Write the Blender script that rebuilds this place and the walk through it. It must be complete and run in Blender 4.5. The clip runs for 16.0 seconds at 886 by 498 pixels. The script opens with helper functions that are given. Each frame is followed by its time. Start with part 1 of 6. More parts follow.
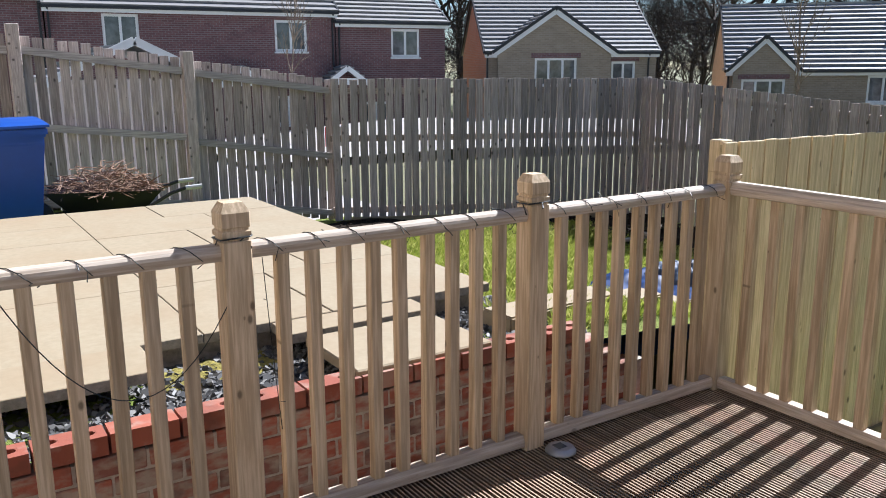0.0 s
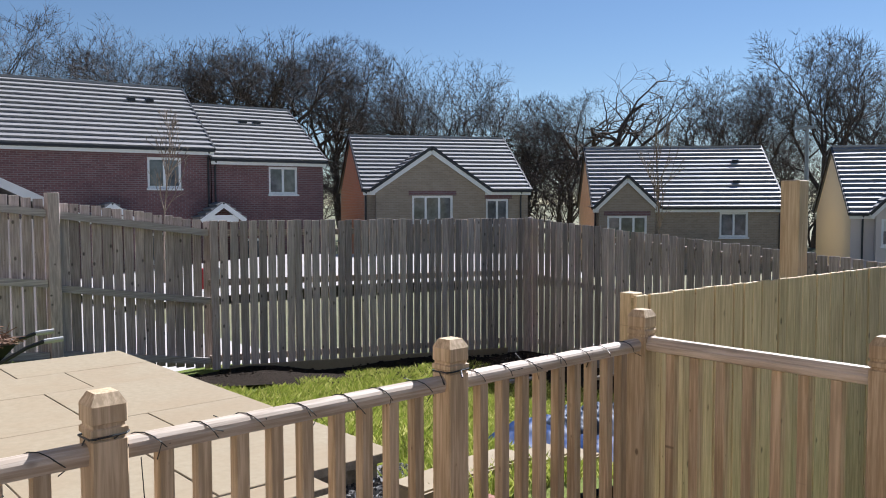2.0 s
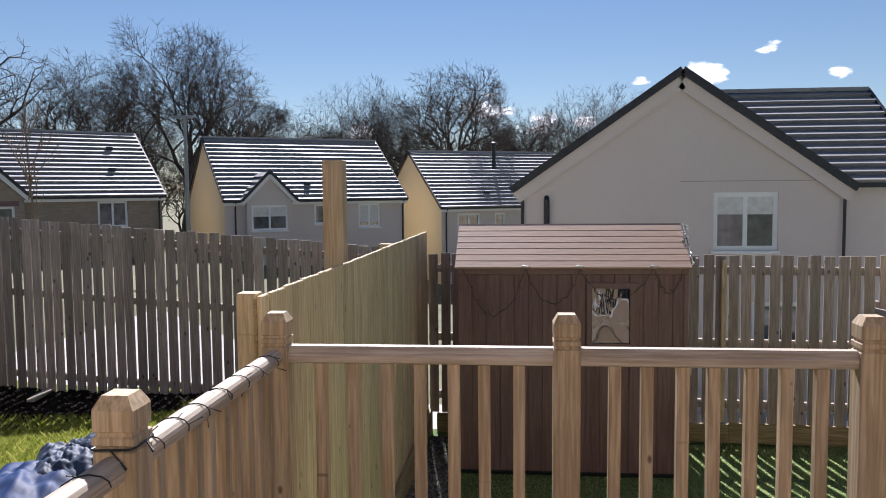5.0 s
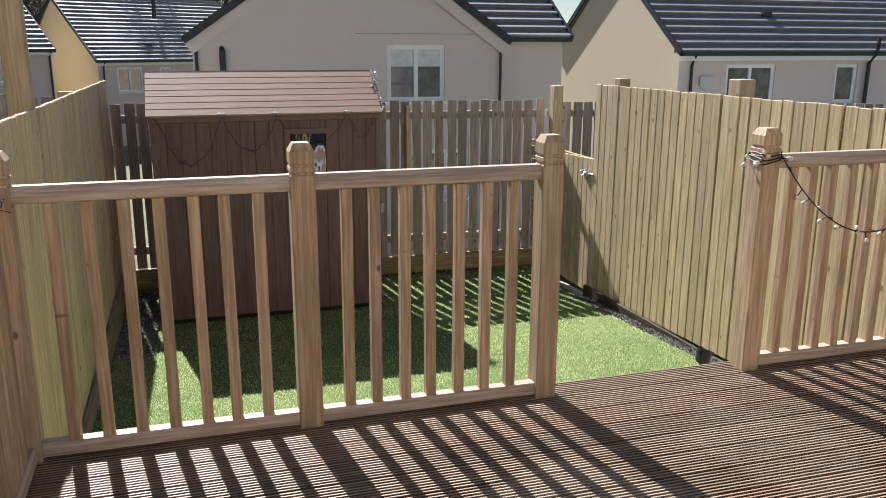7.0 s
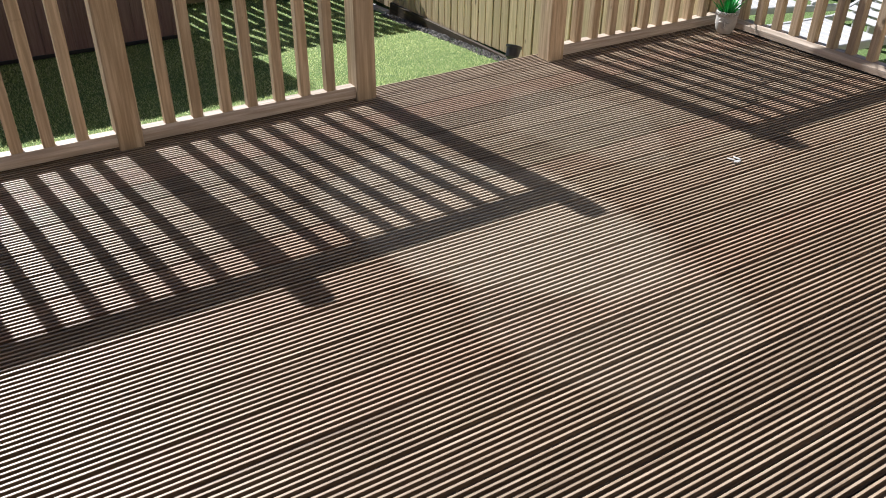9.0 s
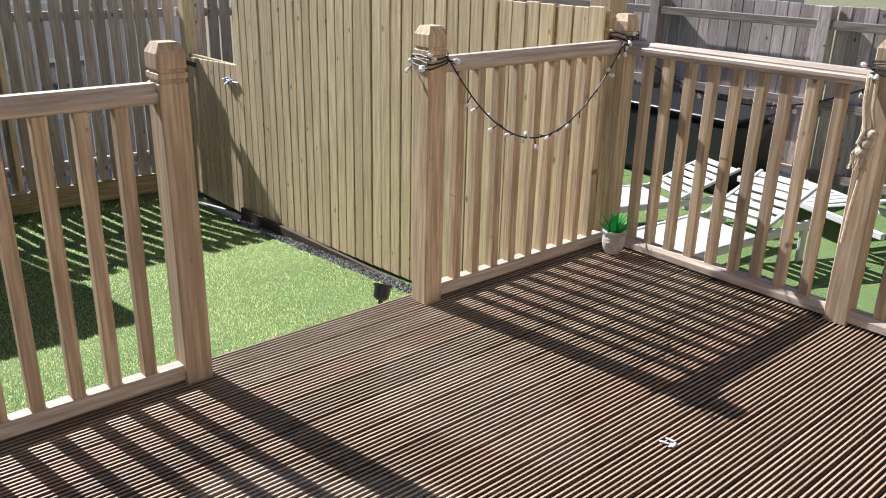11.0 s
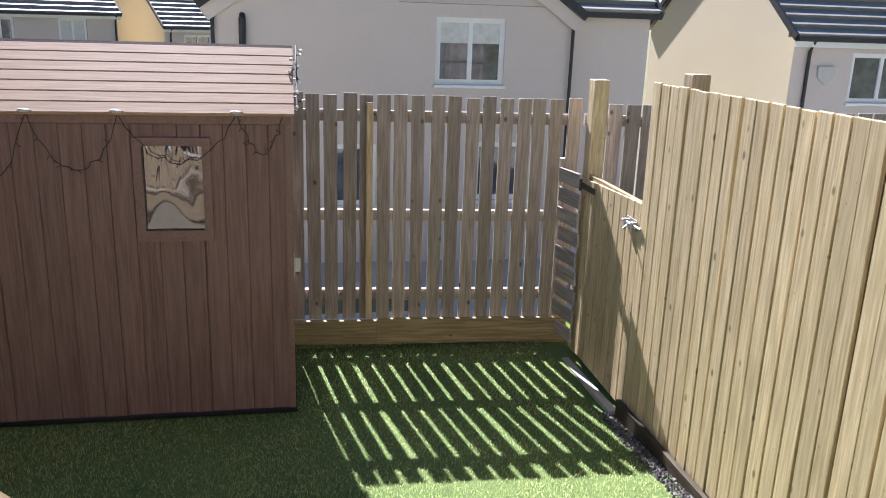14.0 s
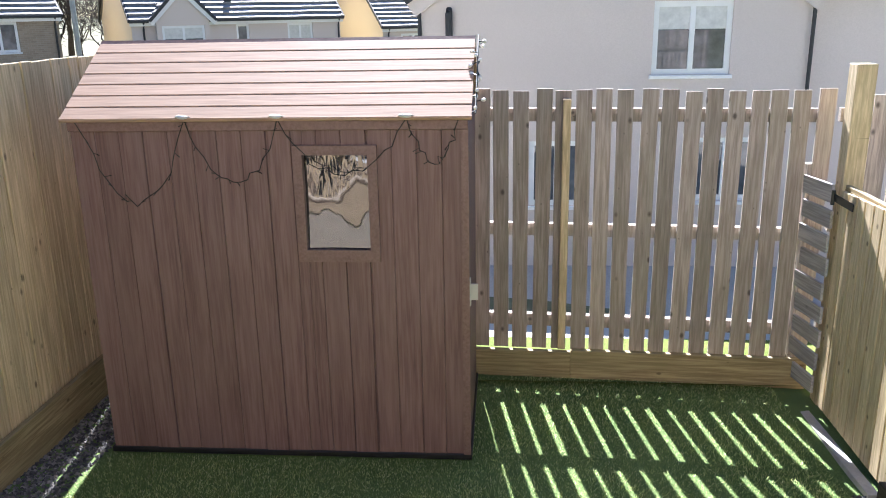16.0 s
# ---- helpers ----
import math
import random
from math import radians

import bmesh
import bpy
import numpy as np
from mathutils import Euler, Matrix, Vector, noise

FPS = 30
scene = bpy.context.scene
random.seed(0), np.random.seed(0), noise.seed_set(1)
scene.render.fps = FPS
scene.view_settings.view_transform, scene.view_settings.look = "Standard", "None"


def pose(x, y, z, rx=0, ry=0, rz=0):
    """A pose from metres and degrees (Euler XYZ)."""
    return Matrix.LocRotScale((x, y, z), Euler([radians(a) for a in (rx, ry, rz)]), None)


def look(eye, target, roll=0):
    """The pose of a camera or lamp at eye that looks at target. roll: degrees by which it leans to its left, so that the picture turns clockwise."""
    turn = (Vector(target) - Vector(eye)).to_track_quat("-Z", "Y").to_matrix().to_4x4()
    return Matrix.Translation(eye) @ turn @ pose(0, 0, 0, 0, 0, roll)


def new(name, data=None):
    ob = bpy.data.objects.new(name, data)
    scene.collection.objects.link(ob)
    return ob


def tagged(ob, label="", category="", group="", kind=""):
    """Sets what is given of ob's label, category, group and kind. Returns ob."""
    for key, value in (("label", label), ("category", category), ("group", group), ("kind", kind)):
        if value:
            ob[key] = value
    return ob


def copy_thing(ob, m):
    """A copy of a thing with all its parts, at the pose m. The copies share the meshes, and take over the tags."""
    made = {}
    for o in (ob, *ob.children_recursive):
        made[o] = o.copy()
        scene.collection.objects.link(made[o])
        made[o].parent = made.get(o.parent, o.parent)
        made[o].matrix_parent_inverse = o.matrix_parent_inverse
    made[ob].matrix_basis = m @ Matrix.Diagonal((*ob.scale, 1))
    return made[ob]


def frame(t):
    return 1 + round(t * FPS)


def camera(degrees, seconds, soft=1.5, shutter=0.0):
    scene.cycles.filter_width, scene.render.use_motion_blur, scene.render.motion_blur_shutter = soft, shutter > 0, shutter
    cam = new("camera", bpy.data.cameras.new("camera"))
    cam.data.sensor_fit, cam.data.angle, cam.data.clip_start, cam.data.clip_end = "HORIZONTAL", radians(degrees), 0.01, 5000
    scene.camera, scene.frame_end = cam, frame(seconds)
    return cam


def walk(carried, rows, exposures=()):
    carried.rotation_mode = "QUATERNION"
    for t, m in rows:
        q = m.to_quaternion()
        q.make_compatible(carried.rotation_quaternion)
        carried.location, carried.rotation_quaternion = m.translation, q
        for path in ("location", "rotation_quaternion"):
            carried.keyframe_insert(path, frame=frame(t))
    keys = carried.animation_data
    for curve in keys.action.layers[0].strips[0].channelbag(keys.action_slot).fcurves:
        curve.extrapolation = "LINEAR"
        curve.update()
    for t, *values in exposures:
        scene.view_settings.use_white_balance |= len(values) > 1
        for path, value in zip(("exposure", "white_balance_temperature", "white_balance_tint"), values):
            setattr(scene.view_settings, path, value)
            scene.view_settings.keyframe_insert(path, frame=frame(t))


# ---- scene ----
cam = camera(56.9, 16.0, soft=1.0)
PATH = [
    (0, (0.902, 0.507, 1.493), (1.96, 2.148, 1.062), -0.3),
    (0.5, (0.907, 0.487, 1.526), (1.97, 2.148, 1.193), -0.0),
    (1, (0.97, 0.528, 1.558), (2.088, 2.171, 1.326), -0.3),
    (1.5, (0.981, 0.645, 1.562), (2.194, 2.228, 1.403), -0.3),
    (2, (0.982, 0.822, 1.571), (2.305, 2.318, 1.459), -0.2),
    (2.5, (1.083, 1.077, 1.546), (2.537, 2.448, 1.459), -0.3),
    (3, (1.129, 1.303, 1.565), (2.724, 2.507, 1.484), -0.4),
    (3.5, (1.175, 1.563, 1.555), (2.908, 2.558, 1.468), -0.4),
    (4, (1.183, 1.766, 1.548), (3.031, 2.524, 1.444), -0.4),
    (4.5, (1.215, 1.945, 1.526), (3.15, 2.432, 1.402), -0.5),
    (5, (1.217, 2.055, 1.531), (3.202, 2.247, 1.384), -0.5),
    (5.2, (1.213, 2.095, 1.535), (3.206, 2.162, 1.381), -0.2),
    (7.3, (0.979, 2.298, 1.43), (2.787, 1.654, 0.869), 0.8),
    (7.5, (0.968, 2.309, 1.41), (2.742, 1.65, 0.763), 0.7),
    (8, (0.95, 2.37, 1.351), (2.616, 1.651, 0.509), 0.3),
    (8.5, (0.921, 2.379, 1.321), (2.457, 1.594, 0.309), -0.0),
    (8.7, (0.923, 2.383, 1.323), (2.396, 1.554, 0.254), 0.3),
    (10.8, (1.478, 2.023, 1.39), (2.828, 0.757, 0.633), 1.7),
    (11, (1.61, 1.917, 1.397), (3.01, 0.675, 0.693), 1.4),
    (11.5, (1.931, 1.679, 1.429), (3.436, 0.494, 0.857), 0.9),
    (12, (2.244, 1.465, 1.436), (3.833, 0.358, 0.935), 0.8),
    (12.5, (2.582, 1.271, 1.413), (4.26, 0.292, 0.937), 1.3),
    (13, (2.905, 1.033, 1.403), (4.672, 0.233, 0.917), 1.9),
    (13.3, (3.088, 0.915, 1.401), (4.901, 0.235, 0.899), 2.0),
    (13.5, (3.212, 0.840, 1.401), (5.053, 0.253, 0.887), 2.1),
    (14, (3.522, 0.702, 1.402), (5.411, 0.341, 0.856), 1.9),
    (14.5, (3.747, 0.598, 1.388), (5.656, 0.444, 0.812), 1.2),
    (15, (3.947, 0.522, 1.382), (5.856, 0.521, 0.788), 0.3),
    (15.5, (4.130, 0.505, 1.364), (6.047, 0.600, 0.787), -0.4),
    (16, (4.284, 0.532, 1.346), (6.197, 0.682, 0.781), -1.0),
]
EXPOSURES = [(0.0, 1.34, 5800, 12), (1.5, 1.15, 5900, 13), (3.0, 1.05, 5850, 15), (5.0, 0.95, 6100, 18), (7.3, 1.1, 6300, 15), (8.5, 0.95, 6200, 12), (11.0, 1.15, 6000, 14), (12.5, 1.4, 6250, 17), (13.5, 1.5, 6150, 17), (14.5, 1.8, 5950, 16), (16.0, 2.28, 5850, 15)]
walk(cam, [(t, look(eye, target, roll)) for t, eye, target, roll in PATH], EXPOSURES)

# ---- world and sun ----
SUN_AZ, SUN_EL = 81.0, 39.9            # clockwise from +y, above the horizon
sun_to = Vector((math.sin(radians(SUN_AZ)) * math.cos(radians(SUN_EL)), math.cos(radians(SUN_AZ)) * math.cos(radians(SUN_EL)), math.sin(radians(SUN_EL))))
sun_data = bpy.data.lights.new("sun", "SUN")
sun_data.energy, sun_data.angle, sun_data.color = 5.0, radians(0.53), (1.0, 0.97, 0.935)
sun = new("sun", sun_data)
sun.matrix_world = look((0, 0, 30), Vector((0, 0, 30)) - sun_to)

world = bpy.data.worlds.new("world")
scene.world = world
world.use_nodes = True
wn, wl = world.node_tree.nodes, world.node_tree.links
wn.clear()
w_out = wn.new("ShaderNodeOutputWorld")
w_bg = wn.new("ShaderNodeBackground")
w_bg.inputs["Strength"].default_value = 0.040
w_sky = wn.new("ShaderNodeTexSky")
w_sky.sky_type = "NISHITA"
w_sky.sun_disc = False
w_sky.sun_elevation, w_sky.sun_rotation = radians(SUN_EL), radians(SUN_AZ)
w_sky.air_density, w_sky.dust_density, w_sky.ozone_density = 1.0, 0.0, 3.4
w_co = wn.new("ShaderNodeTexCoord")
w_map = wn.new("ShaderNodeMapping")
w_map.inputs["Location"].default_value = (0.37, 0.11, 0.0)
w_map.inputs["Scale"].default_value = (1.0, 1.0, 2.6)
w_noise = wn.new("ShaderNodeTexNoise")
w_noise.inputs["Scale"].default_value, w_noise.inputs["Detail"].default_value = 22.0, 6.0
w_noise.inputs["Roughness"].default_value = 0.55
w_ramp = wn.new("ShaderNodeValToRGB")
w_ramp.color_ramp.elements[0].position, w_ramp.color_ramp.elements[1].position = 0.76, 0.86
# broken cumulus: bearing, height above the horizon and size of each heap, in degrees
heaps = None
for bearing, height, size in ((87.3, 5.4, 3.1), (91.0, 4.4, 2.6), (94.5, 4.6, 1.8), (98.0, 7.0, 1.5), (102.0, 7.3, 2.4), (106.0, 8.6, 1.7), (110.0, 7.0, 1.5), (79.0, 4.0, 1.9), (124.0, 6.0, 3.0), (150.0, 5.5, 4.0), (200.0, 6.0, 4.0), (262.0, 5.0, 4.0), (318.0, 6.0, 3.5)):
    b, h = radians(bearing), radians(height)
    gap = wn.new("ShaderNodeVectorMath")
    gap.operation = "SUBTRACT"
    gap.inputs[1].default_value = (math.sin(b) * math.cos(h), math.cos(b) * math.cos(h), math.sin(h))
    flat = wn.new("ShaderNodeVectorMath")
    flat.operation = "MULTIPLY"
    flat.inputs[1].default_value = (1.0, 1.0, 1.9)
    span = wn.new("ShaderNodeVectorMath")
    span.operation = "LENGTH"
    fade = wn.new("ShaderNodeMapRange")
    fade.inputs["From Min"].default_value, fade.inputs["From Max"].default_value = radians(size), radians(size) * 0.2
    wl.new(w_co.outputs["Generated"], gap.inputs[0])
    wl.new(gap.outputs[0], flat.inputs[0])
    wl.new(flat.outputs[0], span.inputs[0])
    wl.new(span.outputs["Value"], fade.inputs["Value"])
    if heaps is None:
        heaps = fade.outputs["Result"]
    else:
        more = wn.new("ShaderNodeMath")
        more.operation = "MAXIMUM"
        wl.new(heaps, more.inputs[0])
        wl.new(fade.outputs["Result"], more.inputs[1])
        heaps = more.outputs[0]
w_sum = wn.new("ShaderNodeMath")
w_sum.operation = "MULTIPLY_ADD"
w_sum.inputs[1].default_value = 0.42
w_mix = wn.new("ShaderNodeMix")
w_mix.data_type = "RGBA"
w_mix.inputs["B"].default_value = (17.0, 17.3, 17.8, 1)
wl.new(w_co.outputs["Generated"], w_map.inputs["Vector"])
wl.new(w_map.outputs["Vector"], w_noise.inputs["Vector"])
wl.new(heaps, w_sum.inputs[0])
wl.new(w_noise.outputs["Fac"], w_sum.inputs[2])
wl.new(w_sum.outputs[0], w_ramp.inputs["Fac"])
wl.new(w_ramp.outputs["Color"], w_mix.inputs["Factor"])
wl.new(w_sky.outputs["Color"], w_mix.inputs["A"])
wl.new(w_mix.outputs["Result"], w_bg.inputs["Color"])
wl.new(w_bg.outputs["Background"], w_out.inputs["Surface"])


# ---- materials ----
class Nodes:
    """A small wrapper for building a node material."""

    def __init__(self, name):
        self.mat = bpy.data.materials.new(name)
        self.mat.use_nodes = True
        self.nt = self.mat.node_tree
        self.bsdf = self.nt.nodes["Principled BSDF"]

    def add(self, kind, **inputs):
        node = self.nt.nodes.new(kind)
        for key, value in inputs.items():
            self.put(node.inputs[key.replace("_", " ")], value)
        return node

    def put(self, socket, value):
        if hasattr(value, "is_output"):
            self.nt.links.new(value, socket)
        else:
            socket.default_value = value

    def coords(self, scale, shuffle=True, which="Object"):
        """Coordinates scaled per axis, moved by a random amount on each object."""
        co = self.add("ShaderNodeTexCoord").outputs[which]
        if shuffle:
            info = self.add("ShaderNodeObjectInfo").outputs["Random"]
            off = self.add("ShaderNodeVectorMath")
            off.operation = "SCALE"
            off.inputs[0].default_value = (37.1, 17.3, 53.7)
            self.put(off.inputs["Scale"], info)
            plus = self.add("ShaderNodeVectorMath")
            self.put(plus.inputs[0], co)
            self.put(plus.inputs[1], off.outputs[0])
            co = plus.outputs[0]
        m = self.add("ShaderNodeMapping", Scale=scale)
        self.put(m.inputs["Vector"], co)
        return m.outputs["Vector"]

    def noise(self, vec, scale, detail=4.0, rough=0.55):
        return self.add("ShaderNodeTexNoise", Vector=vec, Scale=scale, Detail=detail, Roughness=rough).outputs["Fac"]

    def ramp(self, fac, stops):
        node = self.add("ShaderNodeValToRGB", Fac=fac)
        els = node.color_ramp.elements
        while len(els) < len(stops):
            els.new(0.5)
        for el, (p, c) in zip(els, stops):
            el.position, el.color = p, (*c, 1) if len(c) == 3 else c
        return node.outputs["Color"]

    def mix(self, fac, a, b, mode="MIX"):
        node = self.nt.nodes.new("ShaderNodeMix")
        node.data_type, node.blend_type = "RGBA", mode
        for key, v in (("Factor", fac), ("A", a), ("B", b)):
            if isinstance(v, tuple) and len(v) == 3:
                v = (*v, 1)
            for s in node.inputs:
                if s.name == key and s.enabled:
                    self.put(s, v)
                    break
        return [o for o in node.outputs if o.enabled][0]

    def scalar(self, value, lo, hi):
        node = self.add("ShaderNodeMapRange")
        self.put(node.inputs["Value"], value)
        node.inputs["To Min"].default_value, node.inputs["To Max"].default_value = lo, hi
        return node.outputs["Result"]

    def bump(self, height, strength, distance):
        b = self.add("ShaderNodeBump", Height=height, Strength=strength, Distance=distance)
        self.put(self.bsdf.inputs["Normal"], b.outputs["Normal"])

    def done(self, colour, rough=0.7, metal=0.0, spec=0.5):
        if isinstance(colour, tuple) and len(colour) == 3:
            colour = (*colour, 1)
        self.put(self.bsdf.inputs["Base Color"], colour)
        self.put(self.bsdf.inputs["Roughness"], rough)
        self.bsdf.inputs["Metallic"].default_value = metal
        self.bsdf.inputs["Specular IOR Level"].default_value = spec
        return self.mat

    def lit_through(self, colour, share):
        """Thin leaves let part of the light through."""
        tr = self.add("ShaderNodeBsdfTranslucent", Color=colour)
        mix = self.add("ShaderNodeMixShader", Fac=share)
        self.put(mix.inputs[1], self.bsdf.outputs[0])
        self.put(mix.inputs[2], tr.outputs[0])
        self.put(self.nt.nodes["Material Output"].inputs["Surface"], mix.outputs[0])


def wood(name, dark, light, stain, axis="z", rough=0.75, knots=0.8, stain_amount=0.5, piece=0.35, stretch=1.0, swell=1.0):
    """Sawn softwood with grain along one local axis, knots and weather stains; each piece differs in tone."""
    n = Nodes(name)
    thin = {"x": (2.2, 45, 45), "y": (45, 2.2, 45), "z": (45, 45, 2.2 * stretch)}[axis]
    wide = {"x": (1.2, 9, 9), "y": (9, 1.2, 9), "z": (9, 9, 1.2 * stretch)}[axis]
    knot = {"x": (6.0, 0.3, 11), "y": (11, 6.0, 0.3), "z": (11, 0.3, 6.0 * stretch)}[axis]
    grain = n.noise(n.coords(thin), 1.6, 6.0, 0.6)
    broad = n.noise(n.coords(wide), 1.0, 3.0)
    col = n.ramp(grain, [(0.30, tuple(c * 0.8 for c in dark)), (0.44, dark), (0.62, light)])
    st = n.ramp(broad, [(0.42, (0, 0, 0)), (0.68, (stain_amount,) * 3)])
    col = n.mix(st, col, stain)
    vor = n.add("ShaderNodeTexVoronoi", Vector=n.coords(knot), Scale=0.8)
    vor.inputs["Randomness"].default_value = 1.0
    k = n.ramp(vor.outputs["Distance"], [(0.045 * swell, (knots,) * 3), (0.095 * swell, (0, 0, 0))])
    col = n.mix(k, col, tuple(c * 0.3 for c in dark))
    pin = n.add("ShaderNodeTexVoronoi", Vector=n.coords(tuple(2.1 * c for c in knot)), Scale=0.7)
    k2 = n.ramp(pin.outputs["Distance"], [(0.035, (knots * 0.8,) * 3), (0.075, (0, 0, 0))])
    col = n.mix(k2, col, tuple(c * 0.4 for c in dark))
    figure = n.noise(n.coords(tuple(0.45 * c for c in thin)), 1.3, 3.0, 0.5)
    col = n.mix(n.ramp(figure, [(0.53, (0, 0, 0)), (0.58, (0.22,) * 3), (0.64, (0, 0, 0))]), col, tuple(c * 0.62 for c in dark))
    tone = n.scalar(n.add("ShaderNodeObjectInfo").outputs["Random"], 1 - piece, 1 + piece * 0.6)
    hsv = n.add("ShaderNodeHueSaturation", Color=col, Value=tone)
    n.bump(grain, 0.35, 0.002)
    return n.done(hsv.outputs["Color"], rough, spec=0.3)


def speckle(name, a, b, scale, rough=0.85, bump=0.3, distance=0.004, big=None, which="Object", spec=0.4, big_scale=0.8, big_amount=0.6):
    """A grainy mineral or painted surface with fine grain and broad stains."""
    n = Nodes(name)
    fine = n.noise(n.coords((1, 1, 1), which == "Object", which), scale, 5.0, 0.65)
    col = n.ramp(fine, [(0.32, a), (0.68, b)])
    if big:
        broad = n.noise(n.coords((1, 1, 1), which == "Object", which), big_scale, 4.0)
        col = n.mix(n.ramp(broad, [(0.42, (0, 0, 0)), (0.7, (big_amount,) * 3)]), col, big)
    n.bump(fine, bump, distance)
    return n.done(col, rough, spec=spec)


def plain(name, colour, rough=0.5, metal=0.0, spec=0.5, vary=0.12, scale=6.0):
    n = Nodes(name)
    f = n.noise(n.coords((1, 1, 1)), scale, 5.0)
    col = n.ramp(f, [(0.3, tuple(c * (1 - vary) for c in colour)), (0.7, tuple(min(1, c * (1 + vary)) for c in colour))])
    return n.done(col, n.scalar(f, max(0.02, rough - 0.08), min(1, rough + 0.08)), metal, spec)


M_RAIL = wood("pale softwood", (0.43, 0.312, 0.185), (0.635, 0.49, 0.322), (0.41, 0.335, 0.245), "z", 0.7, 0.9, 0.45, 0.2)
M_RAIL_X = wood("pale softwood along x", (0.45, 0.36, 0.27), (0.65, 0.55, 0.44), (0.44, 0.39, 0.34), "x", 0.6, 0.5, 0.4, 0.15)
M_OLD = wood("grey weathered softwood", (0.375, 0.312, 0.28), (0.57, 0.49, 0.445), (0.37, 0.338, 0.315), "z", 0.85, 0.95, 0.5, 0.34, 1.85, 1.5)
M_SLAT = wood("green-grey weathered slat", (0.36, 0.30, 0.26), (0.50, 0.43, 0.382), (0.31, 0.285, 0.225), "z", 0.85, 0.95, 0.45, 0.22, 1.85, 1.5)
M_OLD_PALE = wood("silver-grey weathered rail", (0.36, 0.33, 0.31), (0.54, 0.50, 0.47), (0.38, 0.36, 0.35), "x", 0.85, 0.5, 0.4, 0.15)
M_DARK_BOARD = wood("dark damp timber", (0.055, 0.042, 0.028), (0.12, 0.09, 0.06), (0.07, 0.06, 0.04), "x", 0.7, 0.4, 0.5, 0.2)
M_OLD_X = wood("grey weathered rail", (0.25, 0.205, 0.17), (0.42, 0.355, 0.30), (0.29, 0.27, 0.23), "x", 0.85, 0.6, 0.5, 0.3)
M_NEW = wood("green treated softwood", (0.56, 0.435, 0.258), (0.75, 0.605, 0.385), (0.53, 0.44, 0.265), "z", 0.75, 0.85, 0.35, 0.16, 1.85, 1.3)
M_POST = wood("brown treated post", (0.42, 0.31, 0.195), (0.57, 0.45, 0.31), (0.40, 0.33, 0.23), "z", 0.75, 0.8, 0.4, 0.15)
M_NEW_X = wood("treated softwood beam", (0.28, 0.21, 0.11), (0.45, 0.36, 0.2), (0.28, 0.25, 0.13), "x", 0.75, 0.7, 0.5, 0.22)


def deck_wood(name, low, mid_tone, high, red, patch_tone):
    """Brown oiled ribbed boards; each differs in tone, and one stretch is paler."""
    n = Nodes(name)
    fine = n.noise(n.coords((60, 2.0, 60)), 1.5, 5.0, 0.6)
    col = n.ramp(fine, [(0.30, low), (0.50, mid_tone), (0.72, high)])
    tint = n.add("ShaderNodeObjectInfo").outputs["Random"]
    col = n.mix(n.ramp(tint, [(0.0, (0, 0, 0)), (0.7, (0.05,) * 3), (0.85, (0.6,) * 3)]), col, red)
    pos = n.add("ShaderNodeNewGeometry").outputs["Position"]
    wob = n.add("ShaderNodeTexNoise", Vector=pos, Scale=2.4, Detail=5.0)
    shift = n.add("ShaderNodeVectorMath")
    shift.operation = "SCALE"
    n.put(shift.inputs[0], wob.outputs["Color"])
    shift.inputs["Scale"].default_value = 0.34
    plus = n.add("ShaderNodeVectorMath")
    n.put(plus.inputs[0], pos)
    n.put(plus.inputs[1], shift.outputs[0])
    # Paler ovals with uneven edges, mixed over the boards.
    for cx, cy, turn, sx, sy, amount in ((3.02, 1.22, 0.42, 0.66, 0.40, 0.55), (2.50, 1.18, 0.1, 0.48, 0.40, 0.28), (3.45, 0.45, 0.0, 0.45, 0.30, 0.25)):
        m = n.add("ShaderNodeMapping", Location=(-cx * math.cos(turn) - cy * math.sin(turn), cx * math.sin(turn) - cy * math.cos(turn), 0), Rotation=(0, 0, -turn))
        n.put(m.inputs["Vector"], plus.outputs[0])
        q = n.add("ShaderNodeVectorMath")
        q.operation = "MULTIPLY"
        n.put(q.inputs[0], m.outputs["Vector"])
        q.inputs[1].default_value = (1 / sx, 1 / sy, 0)
        d = n.add("ShaderNodeVectorMath")
        d.operation = "LENGTH"
        n.put(d.inputs[0], q.outputs[0])
        col = n.mix(n.ramp(d.outputs["Value"], [(0.86, (amount,) * 3), (0.98, (0, 0, 0))]), col, patch_tone)
    tone = n.scalar(tint, 0.80, 1.16)
    hsv = n.add("ShaderNodeHueSaturation", Color=col, Value=tone)
    n.bump(fine, 0.3, 0.0015)
    return n.done(hsv.outputs["Color"], 0.5, spec=0.4)


# One decking in two tones; the groove tone has shade put into its colour.
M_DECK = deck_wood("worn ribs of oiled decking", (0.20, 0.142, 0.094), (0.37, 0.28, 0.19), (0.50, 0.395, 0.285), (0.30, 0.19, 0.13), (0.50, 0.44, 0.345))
M_DECK_SHADE = deck_wood("dark oil left in the decking grooves", (0.06, 0.04, 0.027), (0.11, 0.076, 0.05), (0.17, 0.12, 0.08), (0.09, 0.05, 0.036), (0.30, 0.255, 0.195))
M_SLAB = speckle("buff sandstone", (0.268, 0.217, 0.138), (0.315, 0.26, 0.173), 26.0, 0.85, 0.2, 0.003, (0.265, 0.19, 0.11), big_scale=1.3)
M_SLAB_EDGE = speckle("riven slab side", (0.19, 0.17, 0.14), (0.36, 0.32, 0.27), 30.0, 0.9, 0.6, 0.008)
M_GRAVEL = speckle("grey gravel bed", (0.08, 0.08, 0.08), (0.30, 0.29, 0.28), 95.0, 0.9, 0.9, 0.01, (0.13, 0.12, 0.05))
